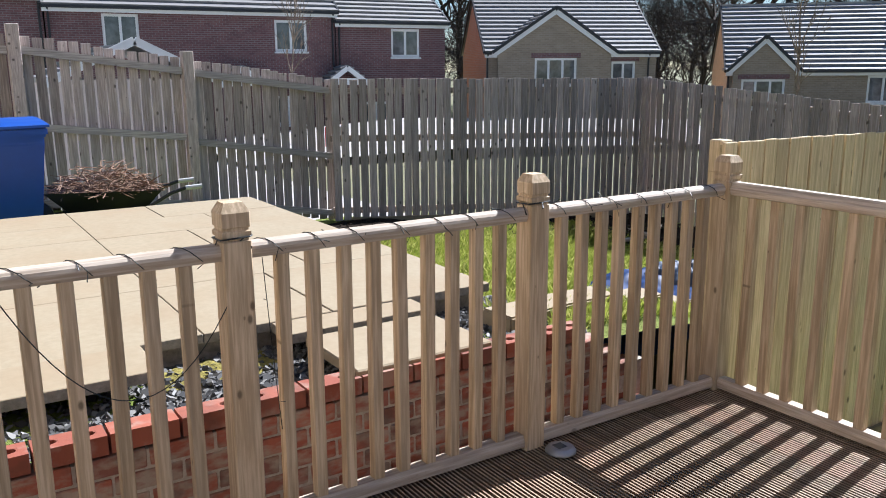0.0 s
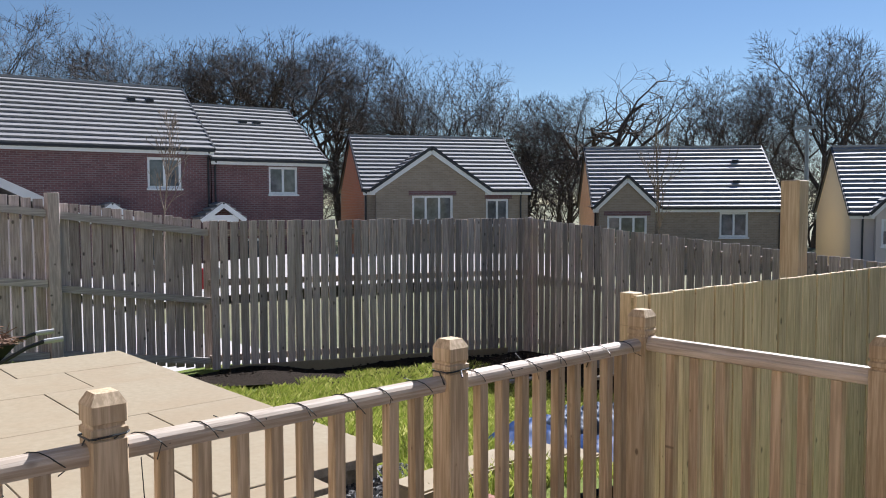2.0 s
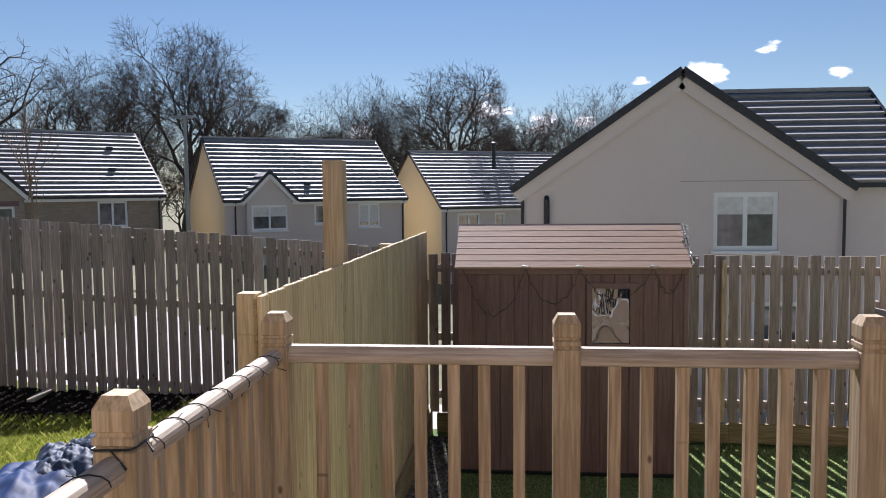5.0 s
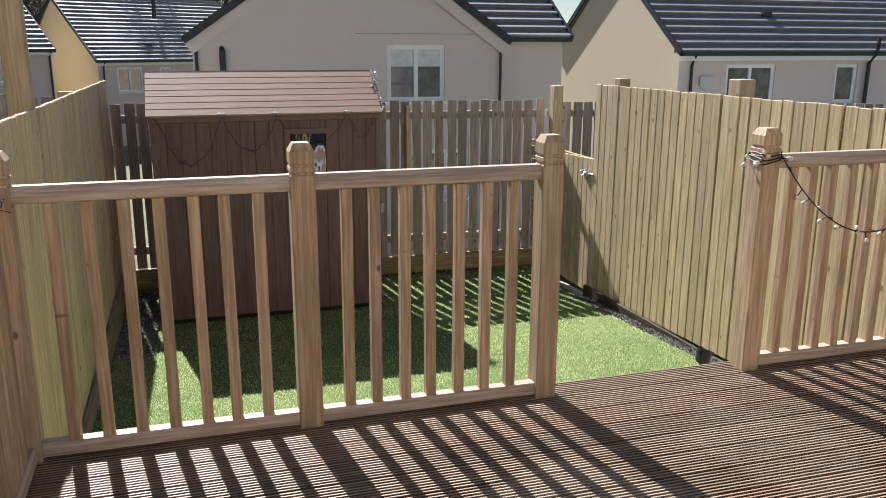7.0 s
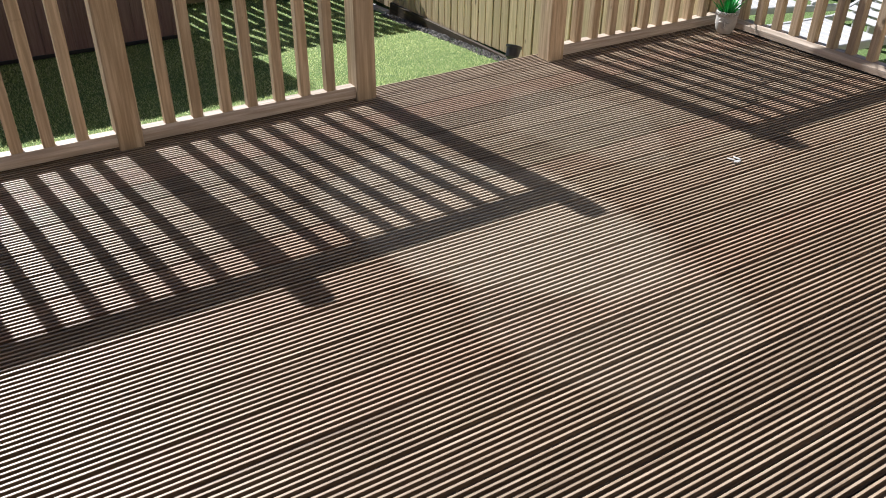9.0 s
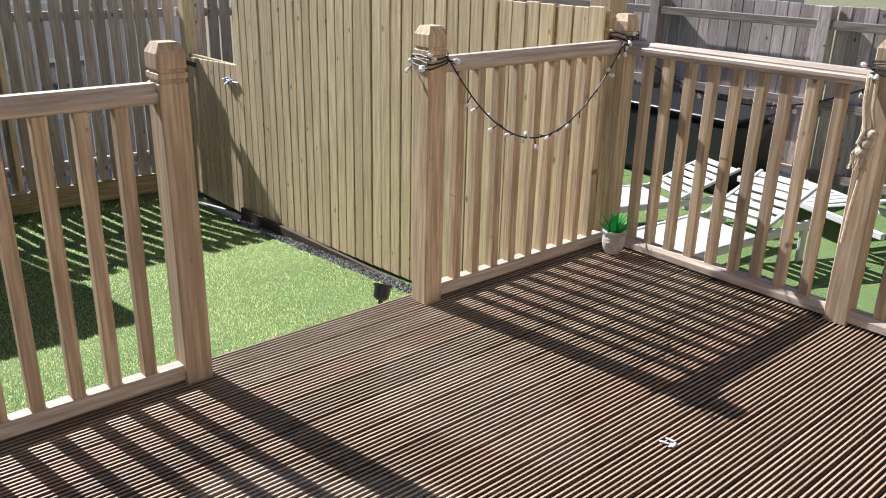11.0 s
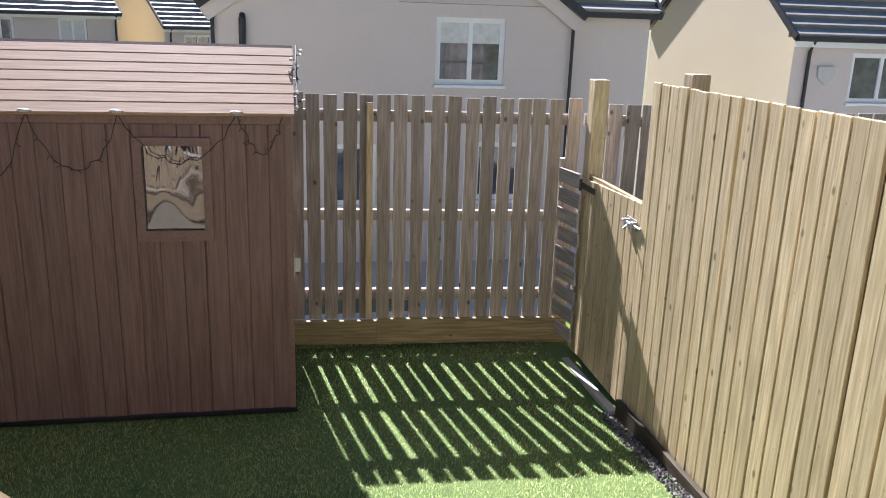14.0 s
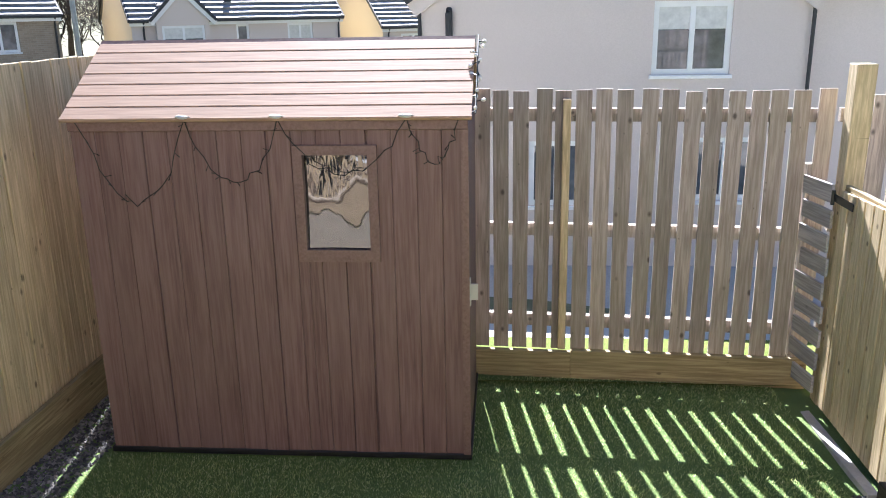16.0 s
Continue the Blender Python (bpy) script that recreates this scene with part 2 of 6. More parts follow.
M_MOSS = speckle("yellow moss", (0.12, 0.10, 0.02), (0.27, 0.225, 0.05), 55.0, 0.95, 0.8, 0.01)
M_SOIL = speckle("dark bark soil", (0.008, 0.006, 0.004), (0.045, 0.033, 0.024), 34.0, 0.98, 1.0, 0.03, spec=0.08)
M_TURF = speckle("artificial turf backing", (0.07, 0.125, 0.04), (0.18, 0.26, 0.09), 120.0, 0.9, 0.9, 0.012, (0.22, 0.29, 0.11), spec=0.15)
M_LAWN = speckle("lawn earth", (0.07, 0.10, 0.018), (0.16, 0.21, 0.04), 40.0, 0.95, 0.9, 0.02, (0.18, 0.18, 0.05), spec=0.15)
M_ROAD = speckle("pale block road", (0.36, 0.34, 0.32), (0.47, 0.45, 0.42), 20.0, 0.9, 0.3, 0.004, (0.40, 0.38, 0.35))
M_FIELD = speckle("rough grass", (0.10, 0.11, 0.05), (0.19, 0.19, 0.10), 1.5, 0.95, 0.3, 0.05, (0.20, 0.17, 0.10), big_scale=0.06)
M_PAVE = speckle("pale concrete paving", (0.42, 0.40, 0.37), (0.54, 0.52, 0.48), 24.0, 0.9, 0.3, 0.004, (0.46, 0.43, 0.39))
M_RENDER = speckle("pale render", (0.60, 0.53, 0.495), (0.665, 0.59, 0.555), 42.0, 0.92, 0.5, 0.004, (0.585, 0.515, 0.48), big_scale=0.35)
M_CREAM = speckle("cream render", (0.68, 0.58, 0.40), (0.76, 0.66, 0.47), 42.0, 0.92, 0.4, 0.004, (0.68, 0.58, 0.42), big_scale=0.35)
M_TILE = speckle("slate grey roof tile", (0.235, 0.225, 0.22), (0.30, 0.288, 0.28), 3.0, 0.56, 0.1, 0.003, (0.235, 0.225, 0.22), spec=0.8)
M_TILE_DARK = speckle("dark roof edge", (0.02, 0.021, 0.025), (0.04, 0.041, 0.046), 9.0, 0.5, 0.1, 0.003)
M_WHITE = plain("white upvc", (0.78, 0.79, 0.80), 0.35, vary=0.03)
M_BLACK = plain("black plastic", (0.014, 0.014, 0.016), 0.4)
M_WIRE = plain("dark green cable", (0.012, 0.014, 0.011), 0.5)
M_SHED = wood("brown wood-effect resin", (0.165, 0.098, 0.091), (0.215, 0.138, 0.130), (0.225, 0.15, 0.143), "z", 0.55, 0.0, 0.5, 0.08)
M_SHED_TRIM = wood("brown resin trim", (0.185, 0.115, 0.103), (0.22, 0.142, 0.130), (0.22, 0.145, 0.133), "x", 0.5, 0.0, 0.4, 0.06)
M_SHED_ROOF = wood("terracotta resin roof", (0.37, 0.235, 0.155), (0.45, 0.30, 0.205), (0.44, 0.31, 0.22), "y", 0.7, 0.0, 0.4, 0.06)
M_STEEL = plain("galvanised steel", (0.42, 0.42, 0.43), 0.5, 0.7, vary=0.1, scale=30)
M_BULB = plain("frosted bulb", (0.78, 0.76, 0.70), 0.3, vary=0.03)
M_BIN = plain("blue bin plastic", (0.008, 0.06, 0.31), 0.42, vary=0.1)
M_TARP = plain("blue tarpaulin", (0.008, 0.032, 0.115), 0.6, spec=0.2, vary=0.35, scale=9)
M_TARP_GREY = plain("silver tarpaulin back", (0.04, 0.058, 0.095), 0.6, spec=0.25, vary=0.5, scale=7)
M_RED = plain("red plastic", (0.62, 0.03, 0.04), 0.4)
M_TWIG = wood("dry twigs", (0.25, 0.14, 0.085), (0.50, 0.32, 0.21), (0.24, 0.20, 0.17), "x", 0.9, 0.0, 0.4, 0.3)
M_BARK = speckle("grey bark", (0.050, 0.040, 0.033), (0.115, 0.092, 0.074), 7.0, 0.95, 0.4, 0.02)
M_BARK_PALE = speckle("birch bark", (0.16, 0.12, 0.09), (0.28, 0.22, 0.17), 12.0, 0.9, 0.3, 0.01)
M_STONE_POT = plain("grey stone pot", (0.46, 0.44, 0.40), 0.8, vary=0.15, scale=18)
M_LEAF = plain("bright plastic leaf", (0.03, 0.40, 0.08), 0.45, vary=0.35, scale=14)
M_ROPE = speckle("hemp rope", (0.42, 0.34, 0.23), (0.62, 0.52, 0.37), 60.0, 0.95, 0.8, 0.004)
M_LOUNGE = plain("white resin", (0.50, 0.50, 0.485), 0.45, vary=0.05)
M_POLE = plain("grey lamp steel", (0.25, 0.27, 0.28), 0.5, 0.3)
M_CURTAIN = plain("white net curtain", (0.62, 0.62, 0.60), 0.8, vary=0.12, scale=10)
M_MORTAR = speckle("mortar", (0.32, 0.28, 0.23), (0.46, 0.41, 0.35), 60.0, 0.95, 0.5, 0.004)

nb = Nodes("red clay brick")
nb_f = nb.noise(nb.coords((1, 1, 1)), 40.0, 5.0)
nb_c = nb.ramp(nb.add("ShaderNodeObjectInfo").outputs["Random"], [(0.0, (0.23, 0.062, 0.036)), (0.5, (0.30, 0.088, 0.05)), (1.0, (0.18, 0.066, 0.047))])
nb_c = nb.mix(nb.ramp(nb.noise(nb.coords((1, 1, 1)), 9.0), [(0.48, (0, 0, 0)), (0.66, (0.6, 0.6, 0.6))]), nb_c, (0.34, 0.26, 0.205))
nb_c = nb.mix(nb.ramp(nb.noise(nb.coords((1, 1, 1)), 5.0), [(0.52, (0, 0, 0)), (0.70, (0.7, 0.7, 0.7))]), nb_c, (0.09, 0.045, 0.033))
nb.bump(nb_f, 0.5, 0.004)
M_BRICK = nb.done(nb_c, 0.88)
nd = Nodes("mortar-smeared brick")
nd_f = nd.noise(nd.coords((1, 1, 1)), 40.0, 5.0)
nd_c = nd.ramp(nd.add("ShaderNodeObjectInfo").outputs["Random"], [(0.0, (0.27, 0.075, 0.045)), (0.5, (0.34, 0.11, 0.068)), (1.0, (0.19, 0.085, 0.065))])
nd_c = nd.mix(nd.ramp(nd.noise(nd.coords((1, 1, 2.4)), 11.0, 5.0), [(0.42, (0, 0, 0)), (0.62, (0.85, 0.85, 0.85))]), nd_c, (0.34, 0.285, 0.225))
nd_c = nd.mix(nd.ramp(nd.noise(nd.coords((1, 1, 1)), 6.0), [(0.50, (0, 0, 0)), (0.68, (0.75, 0.75, 0.75))]), nd_c, (0.08, 0.05, 0.04))
nd.bump(nd_f, 0.7, 0.005)
M_BRICK_SMEAR = nd.done(nd_c, 0.92)


def facade_brick(name, a, b, mortar):
    """Brick courses on far walls, in local metres on the wall's own axes."""
    n = Nodes(name)
    co = n.add("ShaderNodeTexCoord").outputs["Object"]
    sep = n.add("ShaderNodeSeparateXYZ", Vector=co)
    s = n.add("ShaderNodeMath")
    n.put(s.inputs[0], sep.outputs["X"])
    n.put(s.inputs[1], sep.outputs["Y"])
    comb = n.add("ShaderNodeCombineXYZ", X=s.outputs[0], Y=sep.outputs["Z"])
    br = n.add("ShaderNodeTexBrick", Vector=comb.outputs[0], Color1=(*a, 1), Color2=(*b, 1), Mortar=(*mortar, 1), Scale=1.0)
    br.inputs["Brick Width"].default_value, br.inputs["Row Height"].default_value = 0.225, 0.075
    br.inputs["Mortar Size"].default_value = 0.009
    br.inputs["Bias"].default_value = 0.0
    f = n.noise(n.coords((1, 1, 1), False), 2.0)
    col = n.mix(n.ramp(f, [(0.4, (0, 0, 0)), (0.75, (0.4, 0.4, 0.4))]), br.outputs["Color"], tuple(c * 0.75 for c in a))
    n.bump(br.outputs["Fac"], 0.4, -0.006)
    return n.done(col, 0.9)


M_FB_RED = facade_brick("dark red facing brick", (0.14, 0.067, 0.072), (0.205, 0.10, 0.104), (0.24, 0.215, 0.215))
M_FB_BUFF = facade_brick("grey buff facing brick", (0.275, 0.215, 0.16), (0.345, 0.275, 0.21), (0.35, 0.31, 0.26))
M_FB_ORANGE = facade_brick("orange facing brick", (0.42, 0.20, 0.10), (0.50, 0.26, 0.14), (0.40, 0.33, 0.26))
M_FB_TAN = facade_brick("tan facing brick", (0.46, 0.37, 0.245), (0.54, 0.44, 0.30), (0.46, 0.40, 0.31))

# The pale blue-grey base paints in part of the reflected sky.
ng = Nodes("window glass")
ng_f = ng.noise(ng.coords((1, 1, 1)), 3.0)
M_GLASS = ng.done(ng.ramp(ng_f, [(0.35, (0.05, 0.058, 0.066)), (0.7, (0.14, 0.155, 0.17))]), 0.04, spec=0.9)
# Opaque dark panes for the added home, met only in reflections.
nk = Nodes("dark room behind glass")
nk_f = nk.noise(nk.coords((1, 1, 1)), 3.0)
M_GLASS_DARK = nk.done(nk.ramp(nk_f, [(0.35, (0.012, 0.014, 0.018)), (0.7, (0.03, 0.034, 0.042))]), 0.04, spec=0.5)
nm = Nodes("clear acrylic pane")
nm_f = nm.noise(nm.coords((1, 2.2, 0.7)), 4.0, 2.0)
nm.bump(nm_f, 0.12, 0.02)
M_ACRYLIC = nm.done((0.03, 0.03, 0.034), 0.03, spec=1.0)
nm.bsdf.inputs["IOR"].default_value = 1.65

nleaf = Nodes("grass blade")
nl_c = nleaf.ramp(nleaf.add("ShaderNodeNewGeometry").outputs["Random Per Island"], [(0.0, (0.13, 0.18, 0.022)), (0.6, (0.31, 0.35, 0.055)), (1.0, (0.54, 0.50, 0.18))])
nleaf.bsdf.inputs["Subsurface Weight"].default_value = 0.0
M_BLADE = nleaf.done(nl_c, 0.5, spec=0.3)
nleaf.lit_through(nl_c, 0.45)
nturf = Nodes("turf fibre")
nt_c = nturf.ramp(nturf.add("ShaderNodeNewGeometry").outputs["Random Per Island"], [(0.0, (0.17, 0.30, 0.11)), (0.7, (0.62, 0.69, 0.30)), (1.0, (0.84, 0.85, 0.54))])
M_FIBRE = nturf.done(nt_c, 0.38, spec=0.5)
nturf.lit_through(nt_c, 0.6)
nst = Nodes("loose grey stone")
ns_c = nst.ramp(nst.add("ShaderNodeNewGeometry").outputs["Random Per Island"], [(0.0, (0.035, 0.035, 0.036)), (0.55, (0.11, 0.105, 0.10)), (1.0, (0.28, 0.26, 0.24))])
M_STONES = nst.done(ns_c, 0.8)
nsl = Nodes("slate chip")
nsl_c = nsl.ramp(nsl.add("ShaderNodeNewGeometry").outputs["Random Per Island"], [(0.0, (0.022, 0.022, 0.022)), (0.6, (0.07, 0.068, 0.065)), (1.0, (0.20, 0.195, 0.18))])
M_SLATE = nsl.done(nsl_c, 0.6)


# ---- building helpers ----
WORLD = {}


def thing(name, m, label, category, group=""):
    ob = new(name)
    ob.empty_display_size = 0.1
    ob.matrix_basis = m
    WORLD[ob] = m.copy()
    return tagged(ob, label, category, group)


def structure(name, bm, material, label="", m=Matrix()):
    ob = new(name, finish(name, bm, material))
    ob.matrix_basis = m
    WORLD[ob] = m.copy()
    return tagged(ob, label, "", "", "structure")


def finish(name, bm, material):
    me = bpy.data.meshes.new(name)
    bmesh.ops.recalc_face_normals(bm, faces=bm.faces)
    bm.to_mesh(me)
    bm.free()
    me.materials.append(material)
    return me


def part(name, bm, material, parent, label="", m=Matrix()):
    """One mesh under a thing or a part, in the parent's own axes, moved by m."""
    me = finish(name, bm, material) if isinstance(bm, bmesh.types.BMesh) else bm
    ob = new(name, me)
    ob.parent = parent
    ob.matrix_basis = m
    WORLD[ob] = WORLD[parent] @ m
    if label:
        ob["label"] = label
    return ob


def raw(name, verts, faces, material, smooth=False):
    me = bpy.data.meshes.new(name)
    me.from_pydata(verts, [], faces)
    me.materials.append(material)
    if smooth:
        me.polygons.foreach_set("use_smooth", [True] * len(me.polygons))
    me.update()
    return me


def box(bm, x0, x1, y0, y1, z0, z1):
    vs = [bm.verts.new(p) for p in ((x0, y0, z0), (x1, y0, z0), (x1, y1, z0), (x0, y1, z0), (x0, y0, z1), (x1, y0, z1), (x1, y1, z1), (x0, y1, z1))]
    for f in ((0, 3, 2, 1), (4, 5, 6, 7), (0, 1, 5, 4), (1, 2, 6, 5), (2, 3, 7, 6), (3, 0, 4, 7)):
        bm.faces.new([vs[i] for i in f])
    return vs


def soft_box(x0, x1, y0, y1, z0, z1, r=0.004, seg=1):
    bm = bmesh.new()
    box(bm, x0, x1, y0, y1, z0, z1)
    if r:
        bmesh.ops.bevel(bm, geom=bm.edges[:], offset=r, segments=seg, affect="EDGES")
    return bm


def extrude_profile(bm, pts, axis, a, b):
    """A prism of the closed outline pts from a to b along an axis (x: pts are y, z; y: pts are x, z; z: pts are x, y)."""
    def at(p, c):
        return {"x": (c, p[0], p[1]), "y": (p[0], c, p[1]), "z": (p[0], p[1], c)}[axis]
    lo = [bm.verts.new(at(p, a)) for p in pts]
    hi = [bm.verts.new(at(p, b)) for p in pts]
    n = len(pts)
    for i in range(n):
        bm.faces.new((lo[i], lo[(i + 1) % n], hi[(i + 1) % n], hi[i]))
    bm.faces.new(lo[::-1])
    bm.faces.new(hi)


def lathe(bm, profile, sides, centre=(0, 0, 0)):
    rings = []
    for r, z in profile:
        rings.append([bm.verts.new((centre[0] + r * math.cos(2 * math.pi * i / sides), centre[1] + r * math.sin(2 * math.pi * i / sides), centre[2] + z)) for i in range(sides)])
    for lo, hi in zip(rings, rings[1:]):
        for i in range(sides):
            bm.faces.new((lo[i], lo[(i + 1) % sides], hi[(i + 1) % sides], hi[i]))
    bm.faces.new(rings[0][::-1])
    bm.faces.new(rings[-1])


def tube(bm, pts, radius, sides=6):
    """A round bar along a line of points; radius is one number or one for each point."""
    pts = [Vector(p) for p in pts]
    rr = radius if isinstance(radius, (list, tuple)) else [radius] * len(pts)
    rings = []
    for i, p in enumerate(pts):
        d = (pts[min(i + 1, len(pts) - 1)] - pts[max(i - 1, 0)])
        d = d.normalized() if d.length > 1e-9 else Vector((0, 0, 1))
        side = d.cross(Vector((0, 0, 1)) if abs(d.z) < 0.95 else Vector((1, 0, 0))).normalized()
        up = side.cross(d)
        rings.append([bm.verts.new(p + rr[i] * (math.cos(2 * math.pi * k / sides) * side + math.sin(2 * math.pi * k / sides) * up)) for k in range(sides)])
    for lo, hi in zip(rings, rings[1:]):
        for k in range(sides):
            bm.faces.new((lo[k], lo[(k + 1) % sides], hi[(k + 1) % sides], hi[k]))
    bm.faces.new(rings[0][::-1])
    bm.faces.new(rings[-1])


def sag(a, b, depth, n=14):
    a, b = Vector(a), Vector(b)
    return [a.lerp(b, i / n) - Vector((0, 0, depth * 4 * (i / n) * (1 - i / n))) for i in range(n + 1)]


def lerp(a, b, k):
    return a + (b - a) * k


# ---- ground ----
def south_z(x):
    """The lawn below the deck falls away from it."""
    return -0.62 - 0.070 * (min(max(x, 4.0), 8.0) - 4.1) + 0.008 * min(max(x - 8.0, 0.0), 1.2)


CONTROL = ((3.4, 3.3, 0.27), (1.0, 3.5, 0.27), (3.8, 4.6, 0.12), (5.6, 4.8, -0.27), (1.0, 9.5, 0.2), (3.2, 9.6, 0.0), (4.9, 9.5, -0.33), (7.2, 9.4, -0.52), (10.0, 9.1, -0.67), (9.7, 6.7, -0.72), (9.3, 3.1, -0.78), (6.5, 3.2, -0.25), (6.5, 6.6, -0.54), (8.0, 7.4, -0.70))


def north_z(x, y):
    """The upper garden: a patio terrace by the wall, then a slope down to the fences."""
    num = den = 0.0
    for cx, cy, cz in CONTROL:
        w = 1.0 / ((x - cx) ** 2 + (y - cy) ** 2 + 0.05) ** 1.6
        num, den = num + w * cz, den + w
    return num / den


def sheet(name, x0, x1, y0, y1, nx, ny, height, material, label):
    verts = [(x, y, height(x, y)) for j in range(ny + 1) for i in range(nx + 1) for x, y in ((lerp(x0, x1, i / nx), lerp(y0, y1, j / ny)),)]
    faces = [(j * (nx + 1) + i, j * (nx + 1) + i + 1, (j + 1) * (nx + 1) + i + 1, (j + 1) * (nx + 1) + i) for j in range(ny) for i in range(nx)]
    ob = new(name, raw(name, verts, faces, material, True))
    WORLD[ob] = Matrix()
    return tagged(ob, label, "", "", "structure")


def rough_z(x, y):
    low = min(1, max(0, (x - 9) / 7)) * min(1, max(0, (13 - y) / 6))
    return -1.42 - 2.3 * low + 0.05 * noise.noise((x * 0.05, y * 0.05, 0)) + (0.0 if math.hypot(x, y) < 70 else 0.01 * (math.hypot(x, y) - 70))


far = bmesh.new()
rings = []
for r in (14.0, 20, 30, 45, 70, 120, 300, 900):
    rings.append([far.verts.new((6 + r * math.cos(a), 3 + r * math.sin(a), rough_z(6 + min(r, 120) * math.cos(a), 3 + min(r, 120) * math.sin(a)))) for a in (2 * math.pi * i / 48 for i in range(48))])
for lo, hi in zip(rings, rings[1:]):
    for i in range(48):
        far.faces.new((lo[i], lo[(i + 1) % 48], hi[(i + 1) % 48], hi[i]))
mid = far.verts.new((6, 3, -1.6))
for i in range(48):
    far.faces.new((rings[0][i], rings[0][(i + 1) % 48], mid))
structure("ground", far, M_FIELD, "rough grassland and verges beyond the gardens")

sheet("road", -30.0, 9.0, 11.3, 26.0, 40, 16, lambda x, y: rough_z(x, y) + 0.07, M_ROAD, "pale sunlit block-paved estate road")
# the road bends past the bungalows
bend = bmesh.new()
curve = [((lerp(9.0, 25.0, k / 16), lerp(23.5, 20.0, (k / 16) ** 1.6)), (lerp(9.0, 27.0, k / 16), lerp(29.5, 22.5, (k / 16) ** 1.8))) for k in range(17)]
edge = [[bend.verts.new((lerp(a[0], b[0], q / 4), lerp(a[1], b[1], q / 4), lerp(-1.25, -1.0, q / 4) + min(1, k / 7) * lerp(0.35, 0.8, q / 4) - 0.02 * k)) for q in range(5)] for k, (a, b) in enumerate(curve)]
for lo, hi in zip(edge, edge[1:]):
    for q in range(4):
        bend.faces.new((lo[q], lo[q + 1], hi[q + 1], hi[q]))
structure("road_bend", bend, M_ROAD, "pale sunlit road rising and bending past the bungalows")
sheet("lawn_lower", 4.0, 9.25, -1.34, 3.02, 40, 30, lambda x, y: south_z(x) + 0.006 * noise.noise((x * 2, y * 2, 3)), M_TURF, "bright green artificial turf lawn in strips of sun")
sheet("lawn_upper", -3.0, 10.15, 3.16, 9.75, 66, 40, lambda x, y: north_z(x, y) + 0.02 * noise.noise((x * 1.5, y * 1.5, 1)), M_LAWN, "sunny sloping garden lawn with long grass")
sheet("lawn_neighbour", -3.0, 9.0, -5.7, -1.34, 24, 12, lambda x, y: -0.66, M_TURF, "neighbouring artificial turf lawn")
sheet("lawn_behind", 8.9, 12.6, -16.0, 10.5, 10, 16, lambda x, y: -1.0 - 0.335 * (x - 9.3) * min(1, max(0.05, (11 - y) / 6)), M_LAWN, "neighbouring lawn sloping away behind the fence")
sheet("paving_behind", 12.55, 19.4, -22.0, 10.5, 8, 16, lambda x, y: -1.0 - min(2.36, 0.335 * (x - 9.3)) * min(1, max(0.05, (11 - y) / 6)), M_PAVE, "pale paving sloping down to the house behind")
# Soil bed; its dark strip also stands in for fence shade on grass.
sheet("soil_bed", 3.6, 9.95, 8.35, 9.3, 20, 6, lambda x, y: north_z(x, y) + 0.03 + 0.03 * noise.noise((x * 5, y * 5, 1)), M_SOIL, "dark bare soil bed along the fence foot")
sheet("soil_bed_side", 8.1, 9.75, 5.2, 8.0, 8, 14, lambda x, y: north_z(x, y) + 0.03 + 0.04 * noise.noise((x * 5, y * 5, 1)), M_SOIL, "dark bark-strewn soil bed in the corner")


def scatter(name, count, place, shape, material, label):
    """Very many loose small pieces as one mesh."""
    rnd = random.Random(name)
    verts, faces = [], []
    for _ in range(count):
        p = place(rnd)
        if p is None:
            continue
        v, f = shape(rnd, p)
        base = len(verts)
        verts += v
        faces += [tuple(base + i for i in q) for q in f]
    ob = new(name, raw(name, verts, faces, material))
    WORLD[ob] = Matrix()
    return tagged(ob, label, "", "", "stuff")


def blade(h0, h1, w, lean):
    def shape(rnd, p):
        a, h, k = rnd.uniform(0, 6.283), rnd.uniform(h0, h1), rnd.uniform(0.2, 1) * lean
        dx, dy, b = math.cos(a) * w, math.sin(a) * w, rnd.uniform(0, 6.283)
        tx, ty = math.cos(b) * h * k, math.sin(b) * h * k
        x, y, z = p
        return [(x - dx, y - dy, z), (x + dx, y + dy, z), (x + tx * 0.4 + dx * 0.7, y + ty * 0.4 + dy * 0.7, z + h * 0.6), (x + tx, y + ty, z + h)], [(0, 1, 2), (0, 2, 3)]
    return shape


def stone(s0, s1, flat):
    def shape(rnd, p):
        s, a = rnd.uniform(s0, s1), rnd.uniform(0, 6.283)
        pts = []
        for ux, uy, uz in ((1, 0, 0), (0, 1, 0), (-1, 0, 0), (0, -1, 0), (0, 0, 1), (0, 0, -1)):
            q = s * rnd.uniform(0.6, 1.1)
            pts.append((p[0] + q * (ux * math.cos(a) - uy * math.sin(a)) + rnd.uniform(-0.2, 0.2) * s * abs(uz), p[1] + q * (ux * math.sin(a) + uy * math.cos(a)), p[2] + q * uz * flat + 0.3 * s * flat))
        return pts, [(0, 1, 4), (1, 2, 4), (2, 3, 4), (3, 0, 4), (1, 0, 5), (2, 1, 5), (3, 2, 5), (0, 3, 5)]
    return shape


